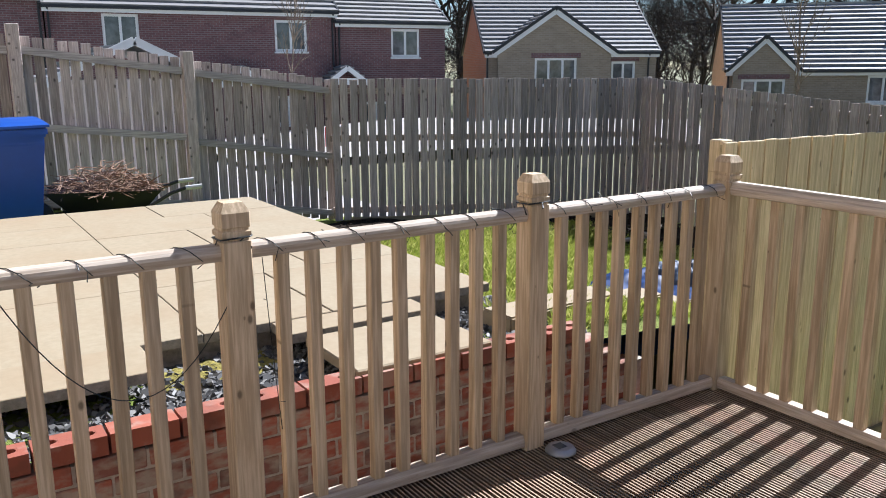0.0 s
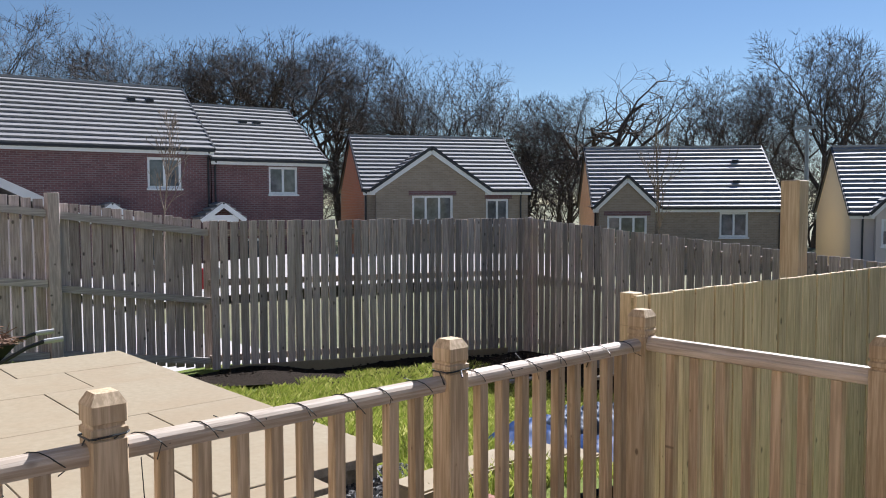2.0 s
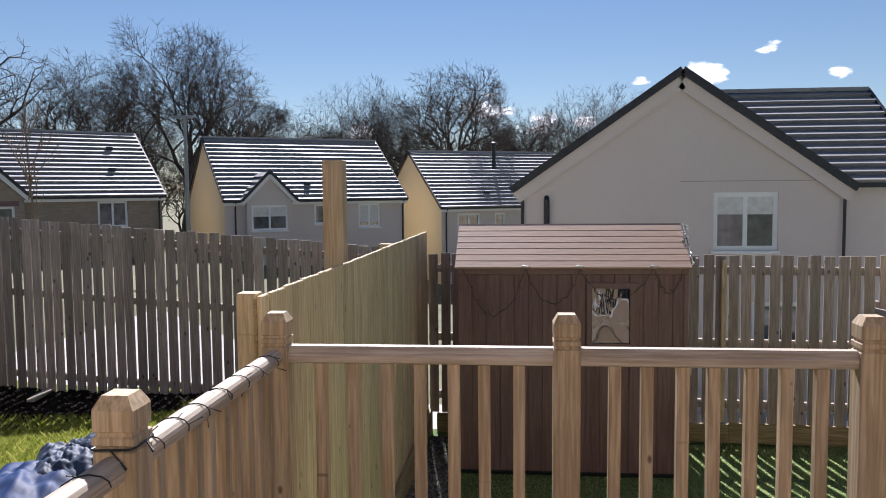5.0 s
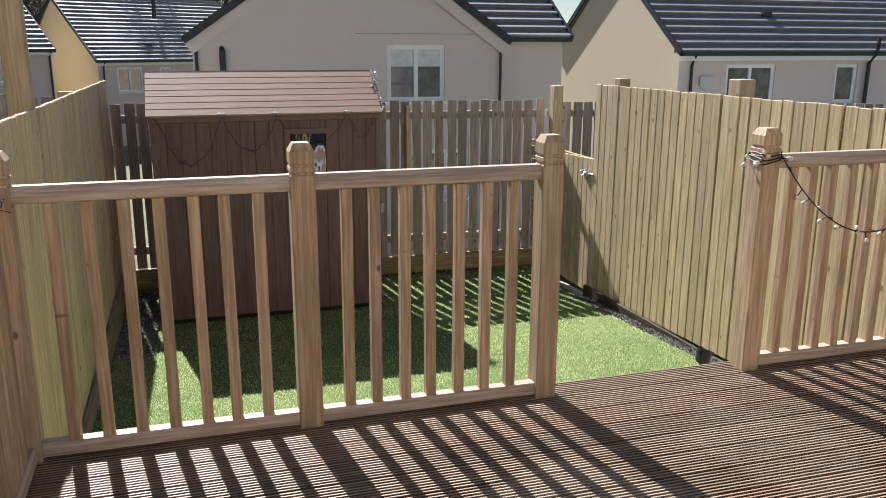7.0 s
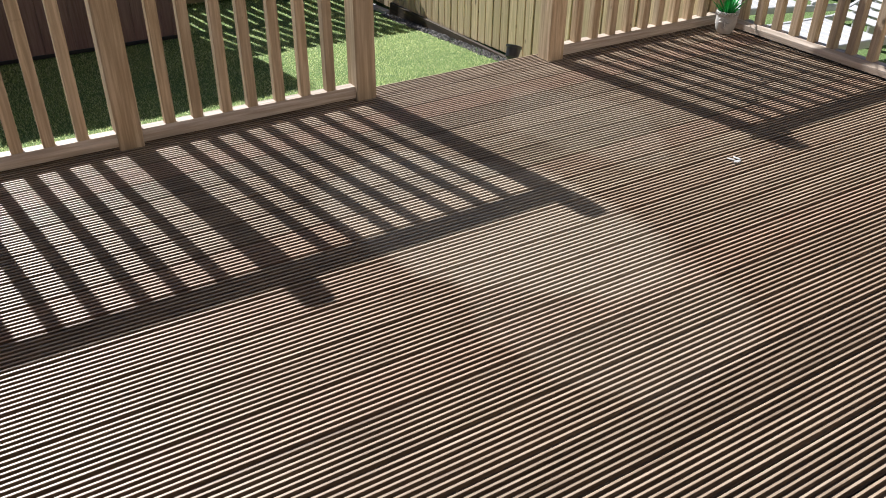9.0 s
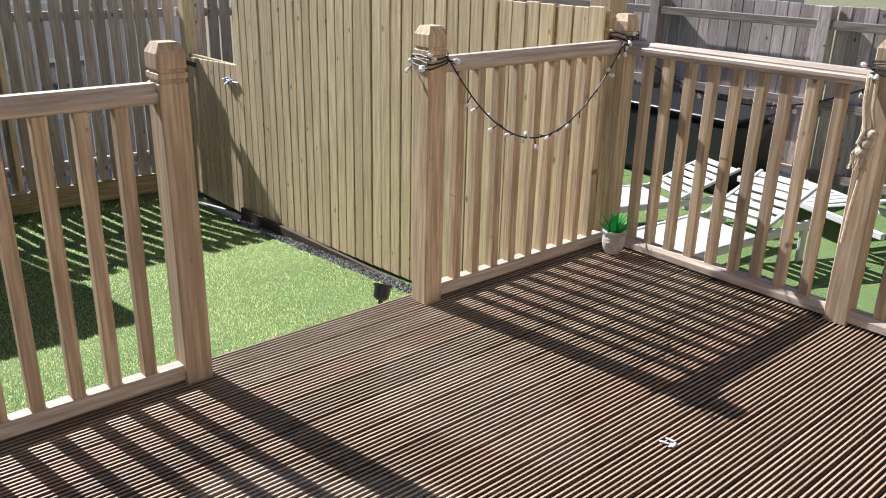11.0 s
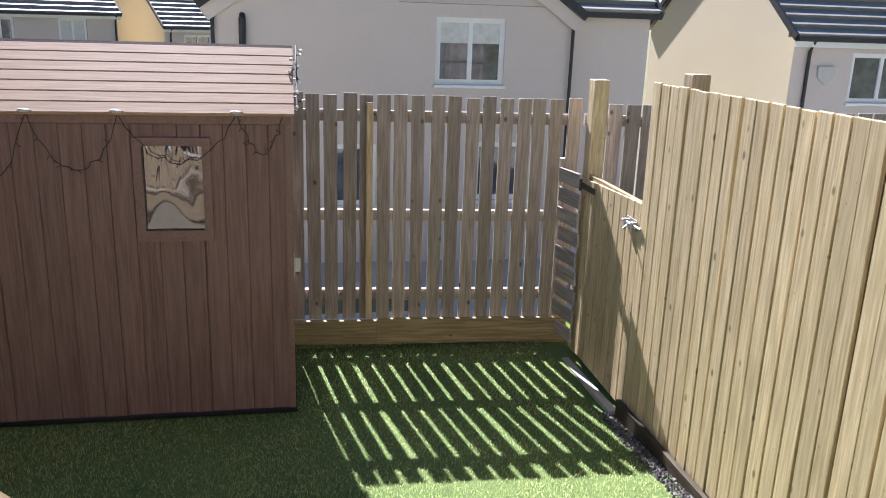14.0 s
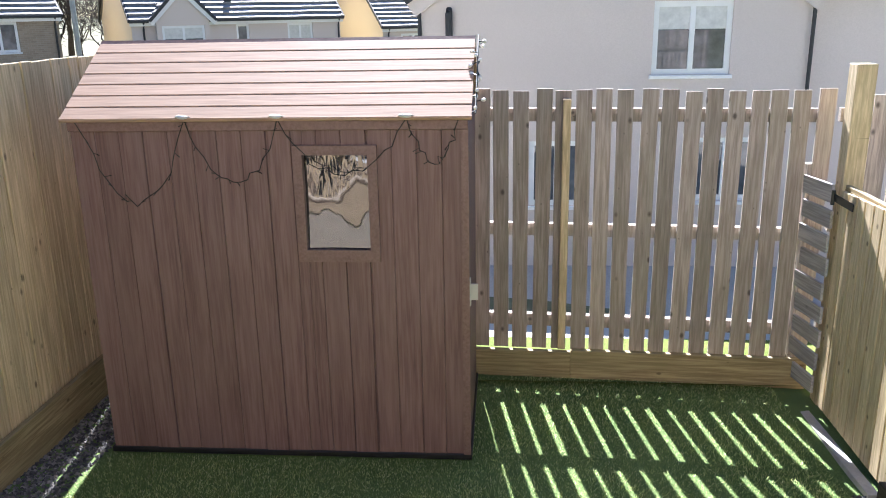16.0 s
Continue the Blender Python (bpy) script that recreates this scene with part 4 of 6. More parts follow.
# ---- shed ----
SG = -0.885
shed = thing("garden_shed", pose(8.02, 0.705, SG), "brown wood-effect resin shed with a terracotta plank roof", "shed")
SW, SD, EH, RH = 1.885, 0.96, 1.745, 2.07        # width along y, depth along x, eave and ridge heights
wy0, wy1, wz0, wz1 = 0.465, 0.772, 1.125, 1.585  # the window opening
n_pl = 16
for i in range(n_pl):
    y0, y1 = SW * i / n_pl, SW * (i + 1) / n_pl
    bm = bmesh.new()
    proud = 0.006 if i in (4, 8, 13) else 0.0
    if y1 > wy0 and y0 < wy1:
        cuts = [(y0, min(y1, wy0)), (max(y0, wy0), min(y1, wy1)), (max(y0, wy1), y1)]
    else:
        cuts = [(y0, y1)]
    for c0, c1 in cuts:
        if c1 - c0 < 0.002:
            continue
        inside = c0 >= wy0 - 1e-6 and c1 <= wy1 + 1e-6
        for z0, z1 in (((0.03, wz0), (wz1, EH)) if inside else ((0.03, EH),)):
            l = c0 + (0.001 if abs(c0 - y0) < 1e-6 else 0)
            extrude_profile(bm, [(0.0 - proud, l + 0.003), (0.003, l), (0.02, l), (0.02, c1), (0.003, c1), (0.0 - proud, c1 - 0.003)], "z", z0, z1)
    part("wall_plank", bm, M_SHED, shed)
for y, nm in ((0.0, "side_wall"), (SW - 0.02, "side_wall")):
    bm = bmesh.new()
    vs = [(0.0, 0.02), (SD, 0.02), (SD, EH), (SD / 2, RH - 0.03), (0.0, EH)]
    extrude_profile(bm, [(p[0] + (0.021 if p[0] == 0 else 0), p[1]) for p in vs], "y", y, y + 0.02)
    part(nm, bm, M_SHED, shed)
part("back_wall", soft_box(SD - 0.0, SD + 0.02, 0.0, SW, 0.02, EH, 0.0), M_SHED, shed)
part("base", soft_box(-0.012, SD + 0.02, -0.012, SW + 0.012, 0.0, 0.03, 0.003), M_BLACK, shed, "black resin floor base")
part("eave_trim", soft_box(-0.018, 0.0, -0.005, SW + 0.005, EH - 0.045, EH + 0.012, 0.004), M_SHED_TRIM, shed)
slope = math.atan2(RH - EH, SD / 2 + 0.03)
run = math.hypot(SD / 2 + 0.03, RH - EH)
for k in range(7):
    for sgn in (1, -1):
        bm = bmesh.new()
        s0, s1 = run * k / 7, run * (k + 1) / 7
        extrude_profile(bm, [(s0 + 0.001, 0.0), (s1, 0.0), (s1, 0.017), (s1 - 0.003, 0.021), (s0 + 0.004, 0.0225), (s0 + 0.001, 0.019)], "y", -0.022, SW + 0.022)
        m = Matrix.Translation((-0.03, 0, EH)) @ Matrix.Rotation(-slope, 4, "Y")
        if sgn < 0:
            m = Matrix.Translation((SD + 0.03, 0, EH)) @ Matrix.Rotation(math.pi + slope, 4, "Y") @ Matrix.Diagonal((1, 1, -1, 1))
        part("roof_plank", bm, M_SHED_ROOF, shed, "", m)
ridge_cap = bmesh.new()
extrude_profile(ridge_cap, [(SD / 2 - 0.04, RH - 0.004), (SD / 2, RH + 0.028), (SD / 2 + 0.04, RH - 0.004), (SD / 2, RH + 0.012)], "y", -0.024, SW + 0.024)
part("ridge_cap", ridge_cap, M_SHED_TRIM, shed)
eave_edge = bmesh.new()
tube(eave_edge, [(-0.034, -0.024, EH + 0.012), (-0.034, SW + 0.024, EH + 0.012)], 0.011, 8)
part("eave_edge", eave_edge, M_SHED_ROOF, shed, "pale rounded roof edge")
wf = bmesh.new()
for y0, y1, z0, z1 in ((wy0 - 0.045, wy0, wz0 - 0.06, wz1 + 0.045), (wy1, wy1 + 0.045, wz0 - 0.06, wz1 + 0.045), (wy0, wy1, wz1, wz1 + 0.045), (wy0, wy1, wz0 - 0.06, wz0)):
    box(wf, -0.022, 0.004, y0, y1, z0, z1)
win = part("window", wf, M_SHED_TRIM, shed, "brown framed shed window")
pane = bmesh.new()
bmesh.ops.create_grid(pane, x_segments=10, y_segments=14, size=0.5)
for v in pane.verts:
    u, w = v.co.x + 0.5, v.co.y + 0.5
    v.co = Vector((0.018 + 0.022 * (w - 0.5) + 0.0028 * noise.noise((u * 2.4, w * 2.2, 4)), lerp(wy0, wy1, u), lerp(wz0, wz1, w)))
for f in pane.faces:
    f.smooth = True
part("pane", pane, M_ACRYLIC, win, "wavy clear plastic pane with reflections")
latch = bmesh.new()
box(latch, 0.02, 0.05, -0.012, -0.002, 0.83, 0.97)
box(latch, 0.028, 0.042, -0.045, -0.012, 0.86, 0.94)
part("door_handle", latch, M_LOUNGE, shed, "pale door handle")
bm = bmesh.new()
box(bm, 0.0, 0.014, -0.006, 0.03, 0.03, EH)
part("corner_trim", bm, M_SHED_TRIM, shed, "", pose(-0.012, 0, 0))


def cable(name, pts, radius, label, sprigs=0, length=0.04, bulbs=False, seed=1):
    """A light string: thin cable with short sprigs and small lamps."""
    rnd = random.Random(seed)
    t = thing(name, Matrix.Translation(pts[0]), label, "string lights")
    o = Vector(pts[0])
    pts = [Vector(p) - o for p in pts]
    bm = bmesh.new()
    tube(bm, pts, radius, 5)
    tips = []
    for i in range(sprigs):
        k = (i + rnd.uniform(0.2, 0.8)) / sprigs * (len(pts) - 1.001)
        p = pts[int(k)].lerp(pts[int(k) + 1], k % 1)
        q = p + Vector((rnd.uniform(-1, 1), rnd.uniform(-1, 1), rnd.uniform(-1.2, 0.5))).normalized() * length * rnd.uniform(0.6, 1.2)
        tube(bm, [p, p.lerp(q, 0.55), q], [radius * 0.7, radius * 0.8, radius * 1.15], 5)
        tips.append((p, q))
    part("cable", bm, M_WIRE, t)
    if bulbs:
        me = bmesh.new()
        lathe(me, [(0.003, -0.004), (0.0072, 0.002), (0.0095, 0.011), (0.007, 0.018), (0.002, 0.021)], 8)
        mesh = finish("bulb", me, M_BULB)
        for p, q in tips:
            part("bulb", mesh, None, t, "frosted white bulb", Matrix.Translation(q) @ (q - p).to_track_quat("Z", "Y").to_matrix().to_4x4())
    return t


sx = 8.02 - 0.022
ez = SG + EH - 0.01
swags = [(2.555, 2.02, 0.40), (2.02, 1.58, 0.30), (1.58, 0.98, 0.26), (0.98, 0.74, 0.20)]
for i, (a, b, dpt) in enumerate(swags):
    kinked = [p + Vector((0, random.uniform(-0.014, 0.014), random.uniform(-0.016, 0.016))) if 0 < k < 16 else p for k, p in enumerate(sag((sx, a, ez + 0.02), (sx, b, ez + 0.02), dpt, 16))]
    cable("string_lights", kinked, 0.0024, "dark unlit string lights draped under the shed eave", 12, 0.035, seed=i)
for y in (2.02, 1.58, 0.98):
    clip = bmesh.new()
    bmesh.ops.create_icosphere(clip, subdivisions=2, radius=0.014, matrix=Matrix.Diagonal((1, 2.6, 0.7, 1)))
    for v in clip.verts:
        v.co += Vector((0, 0.012, 0.006)) * noise.noise(v.co * 60)
    co = new("tape_tab", finish("tape_tab", clip, M_LOUNGE))
    co.matrix_basis = pose(sx - 0.014, y, ez + 0.032)
    tagged(co, "pale tape tab holding lights on the shed eave", "tape", "tape tabs")
cable("string_lights", [(8.02 - 0.03 + 0.5 * k / 12, 0.665, SG + EH + 0.03 + (RH - EH) * k / 12) for k in range(13)], 0.004, "white and dark light string along the shed gable edge", 16, 0.03, True, 11)

# ---- brick wall and patio ----
WY = 3.10
core = bmesh.new()
box(core, -0.7, 3.42, WY + 0.006, WY + 0.096, -0.30, 0.285)
box(core, 3.42, 3.72, WY + 0.006, WY + 0.096, -0.30, 0.135)
wall = structure("garden_wall", core, M_MORTAR, "low red brick retaining wall with open cored bricks on top")
brick_meshes = []
for k in range(3):
    bm = bmesh.new()
    vs = box(bm, -0.1075, 0.1075, 0.0, 0.1, 0.0, 0.065)
    for v in vs:
        v.co += Vector((random.uniform(-1, 1), random.uniform(-1, 1), random.uniform(-1, 1))) * 0.0015
    bmesh.ops.bevel(bm, geom=bm.edges[:], offset=0.004, segments=1, affect="EDGES")
    brick_meshes.append(finish("brick", bm, M_BRICK_SMEAR))


def cored_brick():
    """A brick with two round core holes showing on its top."""
    bm = bmesh.new()
    xs = [-0.1075, -0.082, -0.030, -0.012, 0.012, 0.030, 0.082, 0.1075]
    ys = [0.0, 0.028, 0.072, 0.1]
    top = [[bm.verts.new((x, y, 0.065)) for y in ys] for x in xs]
    low = [[bm.verts.new((x, y, 0.0)) for y in (0.0, 0.1)] for x in (xs[0], xs[-1])]
    for i in range(7):
        for j in range(3):
            q = (top[i][j], top[i + 1][j], top[i + 1][j + 1], top[i][j + 1])
            if j == 1 and i in (1, 5):
                cx, cy = (q[0].co.x + q[1].co.x) / 2, (q[0].co.y + q[2].co.y) / 2
                hx, hy = (q[1].co.x - q[0].co.x) * 0.46, (q[2].co.y - q[0].co.y) * 0.42
                ring, floor_ring = [], []
                for k in range(8):
                    a = math.pi * (k / 4 - 0.75)
                    px, py = cx + hx * math.cos(a), cy + hy * math.sin(a)
                    ring.append(bm.verts.new((px, py, 0.064)))
                    floor_ring.append(bm.verts.new((px, py, 0.008)))
                for k in range(8):
                    bm.faces.new((ring[k], ring[(k + 1) % 8], floor_ring[(k + 1) % 8], floor_ring[k]))
                    if k % 2 == 0:
                        bm.faces.new((q[k // 2], ring[(k + 1) % 8], ring[k]))
                        bm.faces.new((q[k // 2], q[(k // 2 + 1) % 4], ring[(k + 2) % 8], ring[(k + 1) % 8]))
                bm.faces.new(floor_ring)
            else:
                bm.faces.new(q)
    bm.faces.new([c[0] for c in top] + [low[1][0], low[0][0]])
    bm.faces.new([c[3] for c in top] + [low[1][1], low[0][1]])
    bm.faces.new(top[0] + [low[0][1], low[0][0]])
    bm.faces.new(top[-1] + [low[1][1], low[1][0]])
    bm.faces.new((low[0][0], low[0][1], low[1][1], low[1][0]))
    return finish("brick", bm, M_BRICK)


cored = cored_brick()
for c in range(9):
    z = -0.30 + 0.075 * c
    end = 3.42 if c == 8 else (3.60 if c == 7 else 3.72)
    x = -0.6 + (0.1125 if c % 2 else 0)
    while x + 0.1 < end:
        open_top = c == 8 or (c == 7 and x > 3.42) or (c == 6 and x > 3.6)
        part("brick", cored if open_top else random.choice(brick_meshes), None, wall, "", pose(x, WY + random.uniform(-0.003, 0.003), z, 0, 0, random.uniform(-0.6, 0.6)))
        x += 0.225
for i in range(9):
    b = new("loose_brick", random.choice(brick_meshes))
    b.matrix_basis = pose(2.15 + i * 0.2 + random.uniform(-0.03, 0.03), 2.992 + random.uniform(0, 0.01), -0.10, 0, 0, random.uniform(-4, 4))
    WORLD[b] = b.matrix_basis.copy()
    tagged(b, "red clay brick lying loose at the wall foot", "brick", "loose bricks")
ledge = bmesh.new()
box(ledge, -0.7, 4.0, 2.975, 3.10, -0.3, -0.10)
structure("footing", ledge, M_MORTAR, "mortar-stained footing between the deck and wall")

PZ = 0.40
patio_core = bmesh.new()
box(patio_core, -2.95, 3.28, 3.90, 7.38, 0.20, PZ - 0.05)
patio = structure("patio", patio_core, M_SLAB_EDGE, "raised patio of large buff sandstone slabs")


def slab(x0, x1, y0, y1, z=PZ):
    bm = soft_box(x0 + 0.002, x1 - 0.002, y0 + 0.002, y1 - 0.002, z - 0.045, z, 0.003)
    bm.faces.ensure_lookup_table()
    me = finish("slab", bm, M_SLAB)
    me.materials.append(M_SLAB_EDGE)
    for f in me.polygons:
        f.material_index = 0 if f.normal.z > 0.6 else 1
    ob = new("slab", me)
    ob.parent = patio
    ob.matrix_basis = pose(0, 0, random.uniform(-0.002, 0.002))
    WORLD[ob] = ob.matrix_basis.copy()


rows = [(3.84, 4.72), (4.72, 5.32), (5.32, 6.20), (6.20, 6.80), (6.80, 7.42)]
for r, (y0, y1) in enumerate(rows):
    x = 3.34
    widths = [0.9, 0.6, 0.9, 0.9, 0.6, 0.9, 0.9, 0.6] if r % 2 == 0 else [0.6, 0.9, 0.9, 0.6, 0.9, 0.9, 0.6, 0.9]
    for i, w in enumerate(widths):
        x0 = max(-2.95, x - w)
        slab(x0, x, y0, y1)
        x = x0
        if x <= -2.94:
            break
slab(0.95, 1.58, 3.50, 3.84)
slab(0.05, 0.95, 3.50, 3.84)
slab(-0.85, 0.05, 3.50, 3.84)
slab(2.14, 2.86, 3.64, 3.84, PZ - 0.004)
step_slab = new("paving_slab", finish("paving_slab", soft_box(2.20, 2.83, 3.12, 3.60, 0.338, 0.385, 0.006), M_SLAB))
WORLD[step_slab] = Matrix()
tagged(step_slab, "loose buff paving slab set as a step on the wall", "slab")
for i, (x, y) in enumerate(((3.35, 3.55), (3.75, 3.62), (4.2, 3.7), (4.7, 3.9), (5.3, 3.6))):
    ob = new("edging_stone", finish("edging_stone", soft_box(-0.22, 0.22, -0.1, 0.1, -0.05, 0.05, 0.01, 2), M_SLAB))
    ob.matrix_basis = pose(x, y, north_z(x, y) + 0.03, 2, 3, random.uniform(-12, 12))
    WORLD[ob] = ob.matrix_basis.copy()
    tagged(ob, "pale broken paving piece lying on the grass", "stone", "paving pieces")
for i in range(4):
    x, y = 8.5 + i * 0.28 + random.uniform(-0.1, 0.1), 7.6 + random.uniform(-0.6, 0.6)
    ob = new("timber_offcut", finish("timber_offcut", soft_box(-0.35, 0.35, -0.04, 0.04, -0.015, 0.015, 0.003), M_RAIL_X))
    ob.matrix_basis = pose(x, y, north_z(x, y) + 0.075, 2, 4, random.uniform(-70, 70))
    WORLD[ob] = ob.matrix_basis.copy()
    tagged(ob, "pale timber offcut lying on the soil", "timber", "timber offcuts")
edge_board = new("edging_board", finish("edging_board", soft_box(0, 4.3, -0.015, 0.015, -0.14, 0.06, 0.004), M_SLAB))
edge_board.matrix_basis = pose(5.3, 9.40, -0.34, 0, 3.6, -3.6)
WORLD[edge_board] = edge_board.matrix_basis.copy()
tagged(edge_board, "pale concrete gravel board along the fence foot", "board")

# tarpaulin heap on the lawn
tarp = thing("tarpaulin", pose(5.35, 4.62, north_z(5.35, 4.62) - 0.02), "crumpled blue tarpaulin covering a low heap on the grass", "tarpaulin")


def tarp_sheet(w, d, h, seed):
    bm = bmesh.new()
    bmesh.ops.create_grid(bm, x_segments=80, y_segments=60, size=0.5)
    for v in bm.verts:
        u, t = v.co.x * 2, v.co.y * 2
        edge = max(0.0, 1 - max(abs(u), abs(t)) ** 4)
        crease = abs(noise.noise((u * 2.6 + seed, t * 2.6, seed))) * 0.30 + abs(noise.noise((u * 6 + seed, t * 6, seed))) * 0.16 + abs(noise.noise((u * 13 + seed, t * 13, seed))) * 0.06
        v.co = Vector((u * w / 2 * (1 + 0.06 * noise.noise((t * 3, seed, 0))), t * d / 2 * (1 + 0.06 * noise.noise((u * 3, seed, 1))), 0.012 + edge * (h * (0.75 + 0.4 * noise.noise((u * 1.3, t * 1.3, seed))) + crease * h * 1.6)))
    return bm


for name, size, mat, note, m in (("sheet", (2.1, 1.2, 0.20, 3.0), M_TARP, "", pose(-0.1, 0, 0, 0, 0, 12)), ("folded_edge", (0.85, 0.6, 0.17, 8.0), M_TARP_GREY, "silver-grey underside folded over", pose(0.5, 0.1, 0.11, 0, 0, 25))):
    sheet_ob = part(name, tarp_sheet(*size), mat, tarp, note, m)
    sheet_ob.data.polygons.foreach_set("use_smooth", [True] * len(sheet_ob.data.polygons))

# bin and barrow beside the far fence
bin_t = thing("wheelie_bin", pose(1.49, 8.25, north_z(1.6, 8.2), 0, 0, 12), "blue plastic wheelie bin with a closed lid", "bin")
bm = bmesh.new()
for z, hw, hd in ((0.06, 0.21, 0.24), (0.80, 0.275, 0.31), (0.86, 0.275, 0.31), (0.86, 0.30, 0.335), (0.93, 0.30, 0.335)):
    ring = [bm.verts.new((sx_ * hw, sy_ * hd, z)) for sx_, sy_ in ((1, 1), (-1, 1), (-1, -1), (1, -1))]
    if z > 0.06:
        for k in range(4):
            bm.faces.new((prev[k], prev[(k + 1) % 4], ring[(k + 1) % 4], ring[k]))
    else:
        bm.faces.new(ring[::-1])
    prev = ring
bm.faces.new(prev)
bmesh.ops.bevel(bm, geom=bm.edges[:], offset=0.012, segments=2, affect="EDGES")
part("body", bm, M_BIN, bin_t)
bm = bmesh.new()
for k in range(6):
    y0, y1 = -0.35 + 0.72 * k / 6, -0.35 + 0.72 * (k + 1) / 6
    h0, h1 = (0.95 + 0.055 * math.sin(math.pi * q / 6) for q in (k, k + 1))
    extrude_profile(bm, [(y0, h0 - 0.02), (y1, h1 - 0.02), (y1, h1), (y0, h0)], "x", -0.31, 0.31)
part("lid", bm, M_BIN, bin_t)
bm = bmesh.new()
tube(bm, [(-0.27, 0.40, 0.92), (0.27, 0.40, 0.92)], 0.016, 8)
part("handle", bm, M_BIN, bin_t)
for x in (-0.26, 0.26):
    bm = bmesh.new()
    tube(bm, [(x - 0.025, 0.24, 0.10), (x + 0.025, 0.24, 0.10)], 0.10, 16)
    part("wheel", bm, M_BLACK, bin_t, "black rubber wheel")

bar = thing("wheelbarrow", pose(2.36, 8.55, north_z(2.4, 8.5), 0, 0, -8), "black wheelbarrow with pale grips holding a heap of dead twigs", "wheelbarrow")
bm = bmesh.new()
lo = [bm.verts.new(p) for p in ((-0.30, -0.20, 0.20), (0.30, -0.20, 0.20), (0.30, 0.20, 0.20), (-0.30, 0.20, 0.20))]
hi = [bm.verts.new(p) for p in ((-0.52, -0.33, 0.43), (0.46, -0.33, 0.40), (0.46, 0.33, 0.40), (-0.52, 0.33, 0.43))]
for k in range(4):
    bm.faces.new((lo[k], lo[(k + 1) % 4], hi[(k + 1) % 4], hi[k]))
bm.faces.new(lo[::-1])
bmesh.ops.solidify(bm, geom=bm.faces[:], thickness=0.008)
part("pan", bm, M_BLACK, bar)
for y in (-0.26, 0.26):
    bm = bmesh.new()
    tube(bm, [(-0.55, y * 0.4, 0.17), (0.3, y, 0.22), (0.55, y, 0.36), (0.68, y, 0.40)], 0.017, 8)
    part("shaft", bm, M_BLACK, bar)
    bm = bmesh.new()
    tube(bm, [(0.68, y, 0.40), (0.83, y, 0.41)], 0.022, 8)
    part("grip", bm, M_LOUNGE, bar, "pale grey rubber grip")
    bm = bmesh.new()
    tube(bm, [(0.22, y, 0.22), (0.26, y, 0.0)], 0.015, 6)
    part("leg", bm, M_BLACK, bar)
bm = bmesh.new()
tube(bm, [(-0.62, -0.04, 0.17), (-0.62, 0.04, 0.17)], 0.17, 18)
part("wheel", bm, M_BLACK, bar, "black rubber tyre")
rnd = random.Random(5)
bm = bmesh.new()
for i in range(420):
    a, r = rnd.uniform(0, 6.283), math.sqrt(rnd.random())
    p = Vector((0.50 * r * math.cos(a) - 0.02, 0.32 * r * math.sin(a), 0.38 + 0.30 * (1 - r ** 1.6) * rnd.random()))
    d = Vector((rnd.uniform(-1, 1), rnd.uniform(-0.8, 0.8), rnd.uniform(-0.25, 0.3))).normalized() * rnd.uniform(0.10, 0.30)
    mid = p + Vector((rnd.uniform(-.03, .03), rnd.uniform(-.03, .03), rnd.uniform(-.01, .03)))
    tube(bm, [p - d * 0.5, mid, p + d * 0.5], [0.005, 0.0045, 0.002], 3)
heap = new("brushwood", finish("brushwood", bm, M_TWIG))
heap.matrix_basis = WORLD[bar].copy()
WORLD[heap] = heap.matrix_basis.copy()
tagged(heap, "heap of dry reddish-brown prunings piled in the wheelbarrow", "twigs")

# ---- small things on the deck ----
disc = thing("solar_light", pose(2.915, 2.775, 0.002), "round steel solar ground light resting beside a deck post", "lamp")
bm = bmesh.new()
lathe(bm, [(0.052, 0.0), (0.062, 0.006), (0.062, 0.012), (0.055, 0.022), (0.045, 0.027), (0.0445, 0.0275)], 28)
for f in bm.faces:
    f.smooth = len(f.verts) == 4
part("body", bm, M_STEEL, disc)
part("solar_cell", soft_box(-0.026, 0.018, -0.02, 0.024, 0.0278, 0.0296, 0.0006), M_GLASS, disc, "dark solar cell")

spot = thing("spotlight", pose(4.19, -0.02, -0.12), "small black plastic garden spotlight at the deck edge", "lamp")
bm = bmesh.new()
tube(bm, [(0, 0, -0.5), (0, 0, 0.08)], 0.011, 8)
part("stake", bm, M_BLACK, spot)
bm = bmesh.new()
lathe(bm, [(0.02, 0.0), (0.034, 0.012), (0.036, 0.055), (0.042, 0.06), (0.042, 0.07), (0.03, 0.072)], 18)
part("head", bm, M_BLACK, spot, "", pose(0, 0, 0.065, 25, 0, 30))

pot = thing("plant_pot", pose(3.845, -1.165, 0.002, 0, 0, 213) @ Matrix.Diagonal((0.84, 0.84, 0.84, 1)), "grey stone face pot holding a green plastic plant", "plant")
bm = bmesh.new()
lathe(bm, [(0.040, 0.0), (0.045, 0.004), (0.058, 0.03), (0.066, 0.065), (0.064, 0.10), (0.060, 0.118), (0.066, 0.122), (0.066, 0.14), (0.058, 0.14), (0.056, 0.12)], 24)
for f in bm.faces:
    f.smooth = len(f.verts) == 4
part("pot", bm, M_STONE_POT, pot)
bm = bmesh.new()
for z in (0.124, 0.132):
    for i in range(22):
        a = 2 * math.pi * (i + (0.5 if z > 0.13 else 0)) / 22
        bmesh.ops.create_icosphere(bm, subdivisions=1, radius=0.006, matrix=Matrix.Translation((0.067 * math.cos(a), 0.067 * math.sin(a), z)))
part("beaded_rim", bm, M_STONE_POT, pot)
bm = bmesh.new()
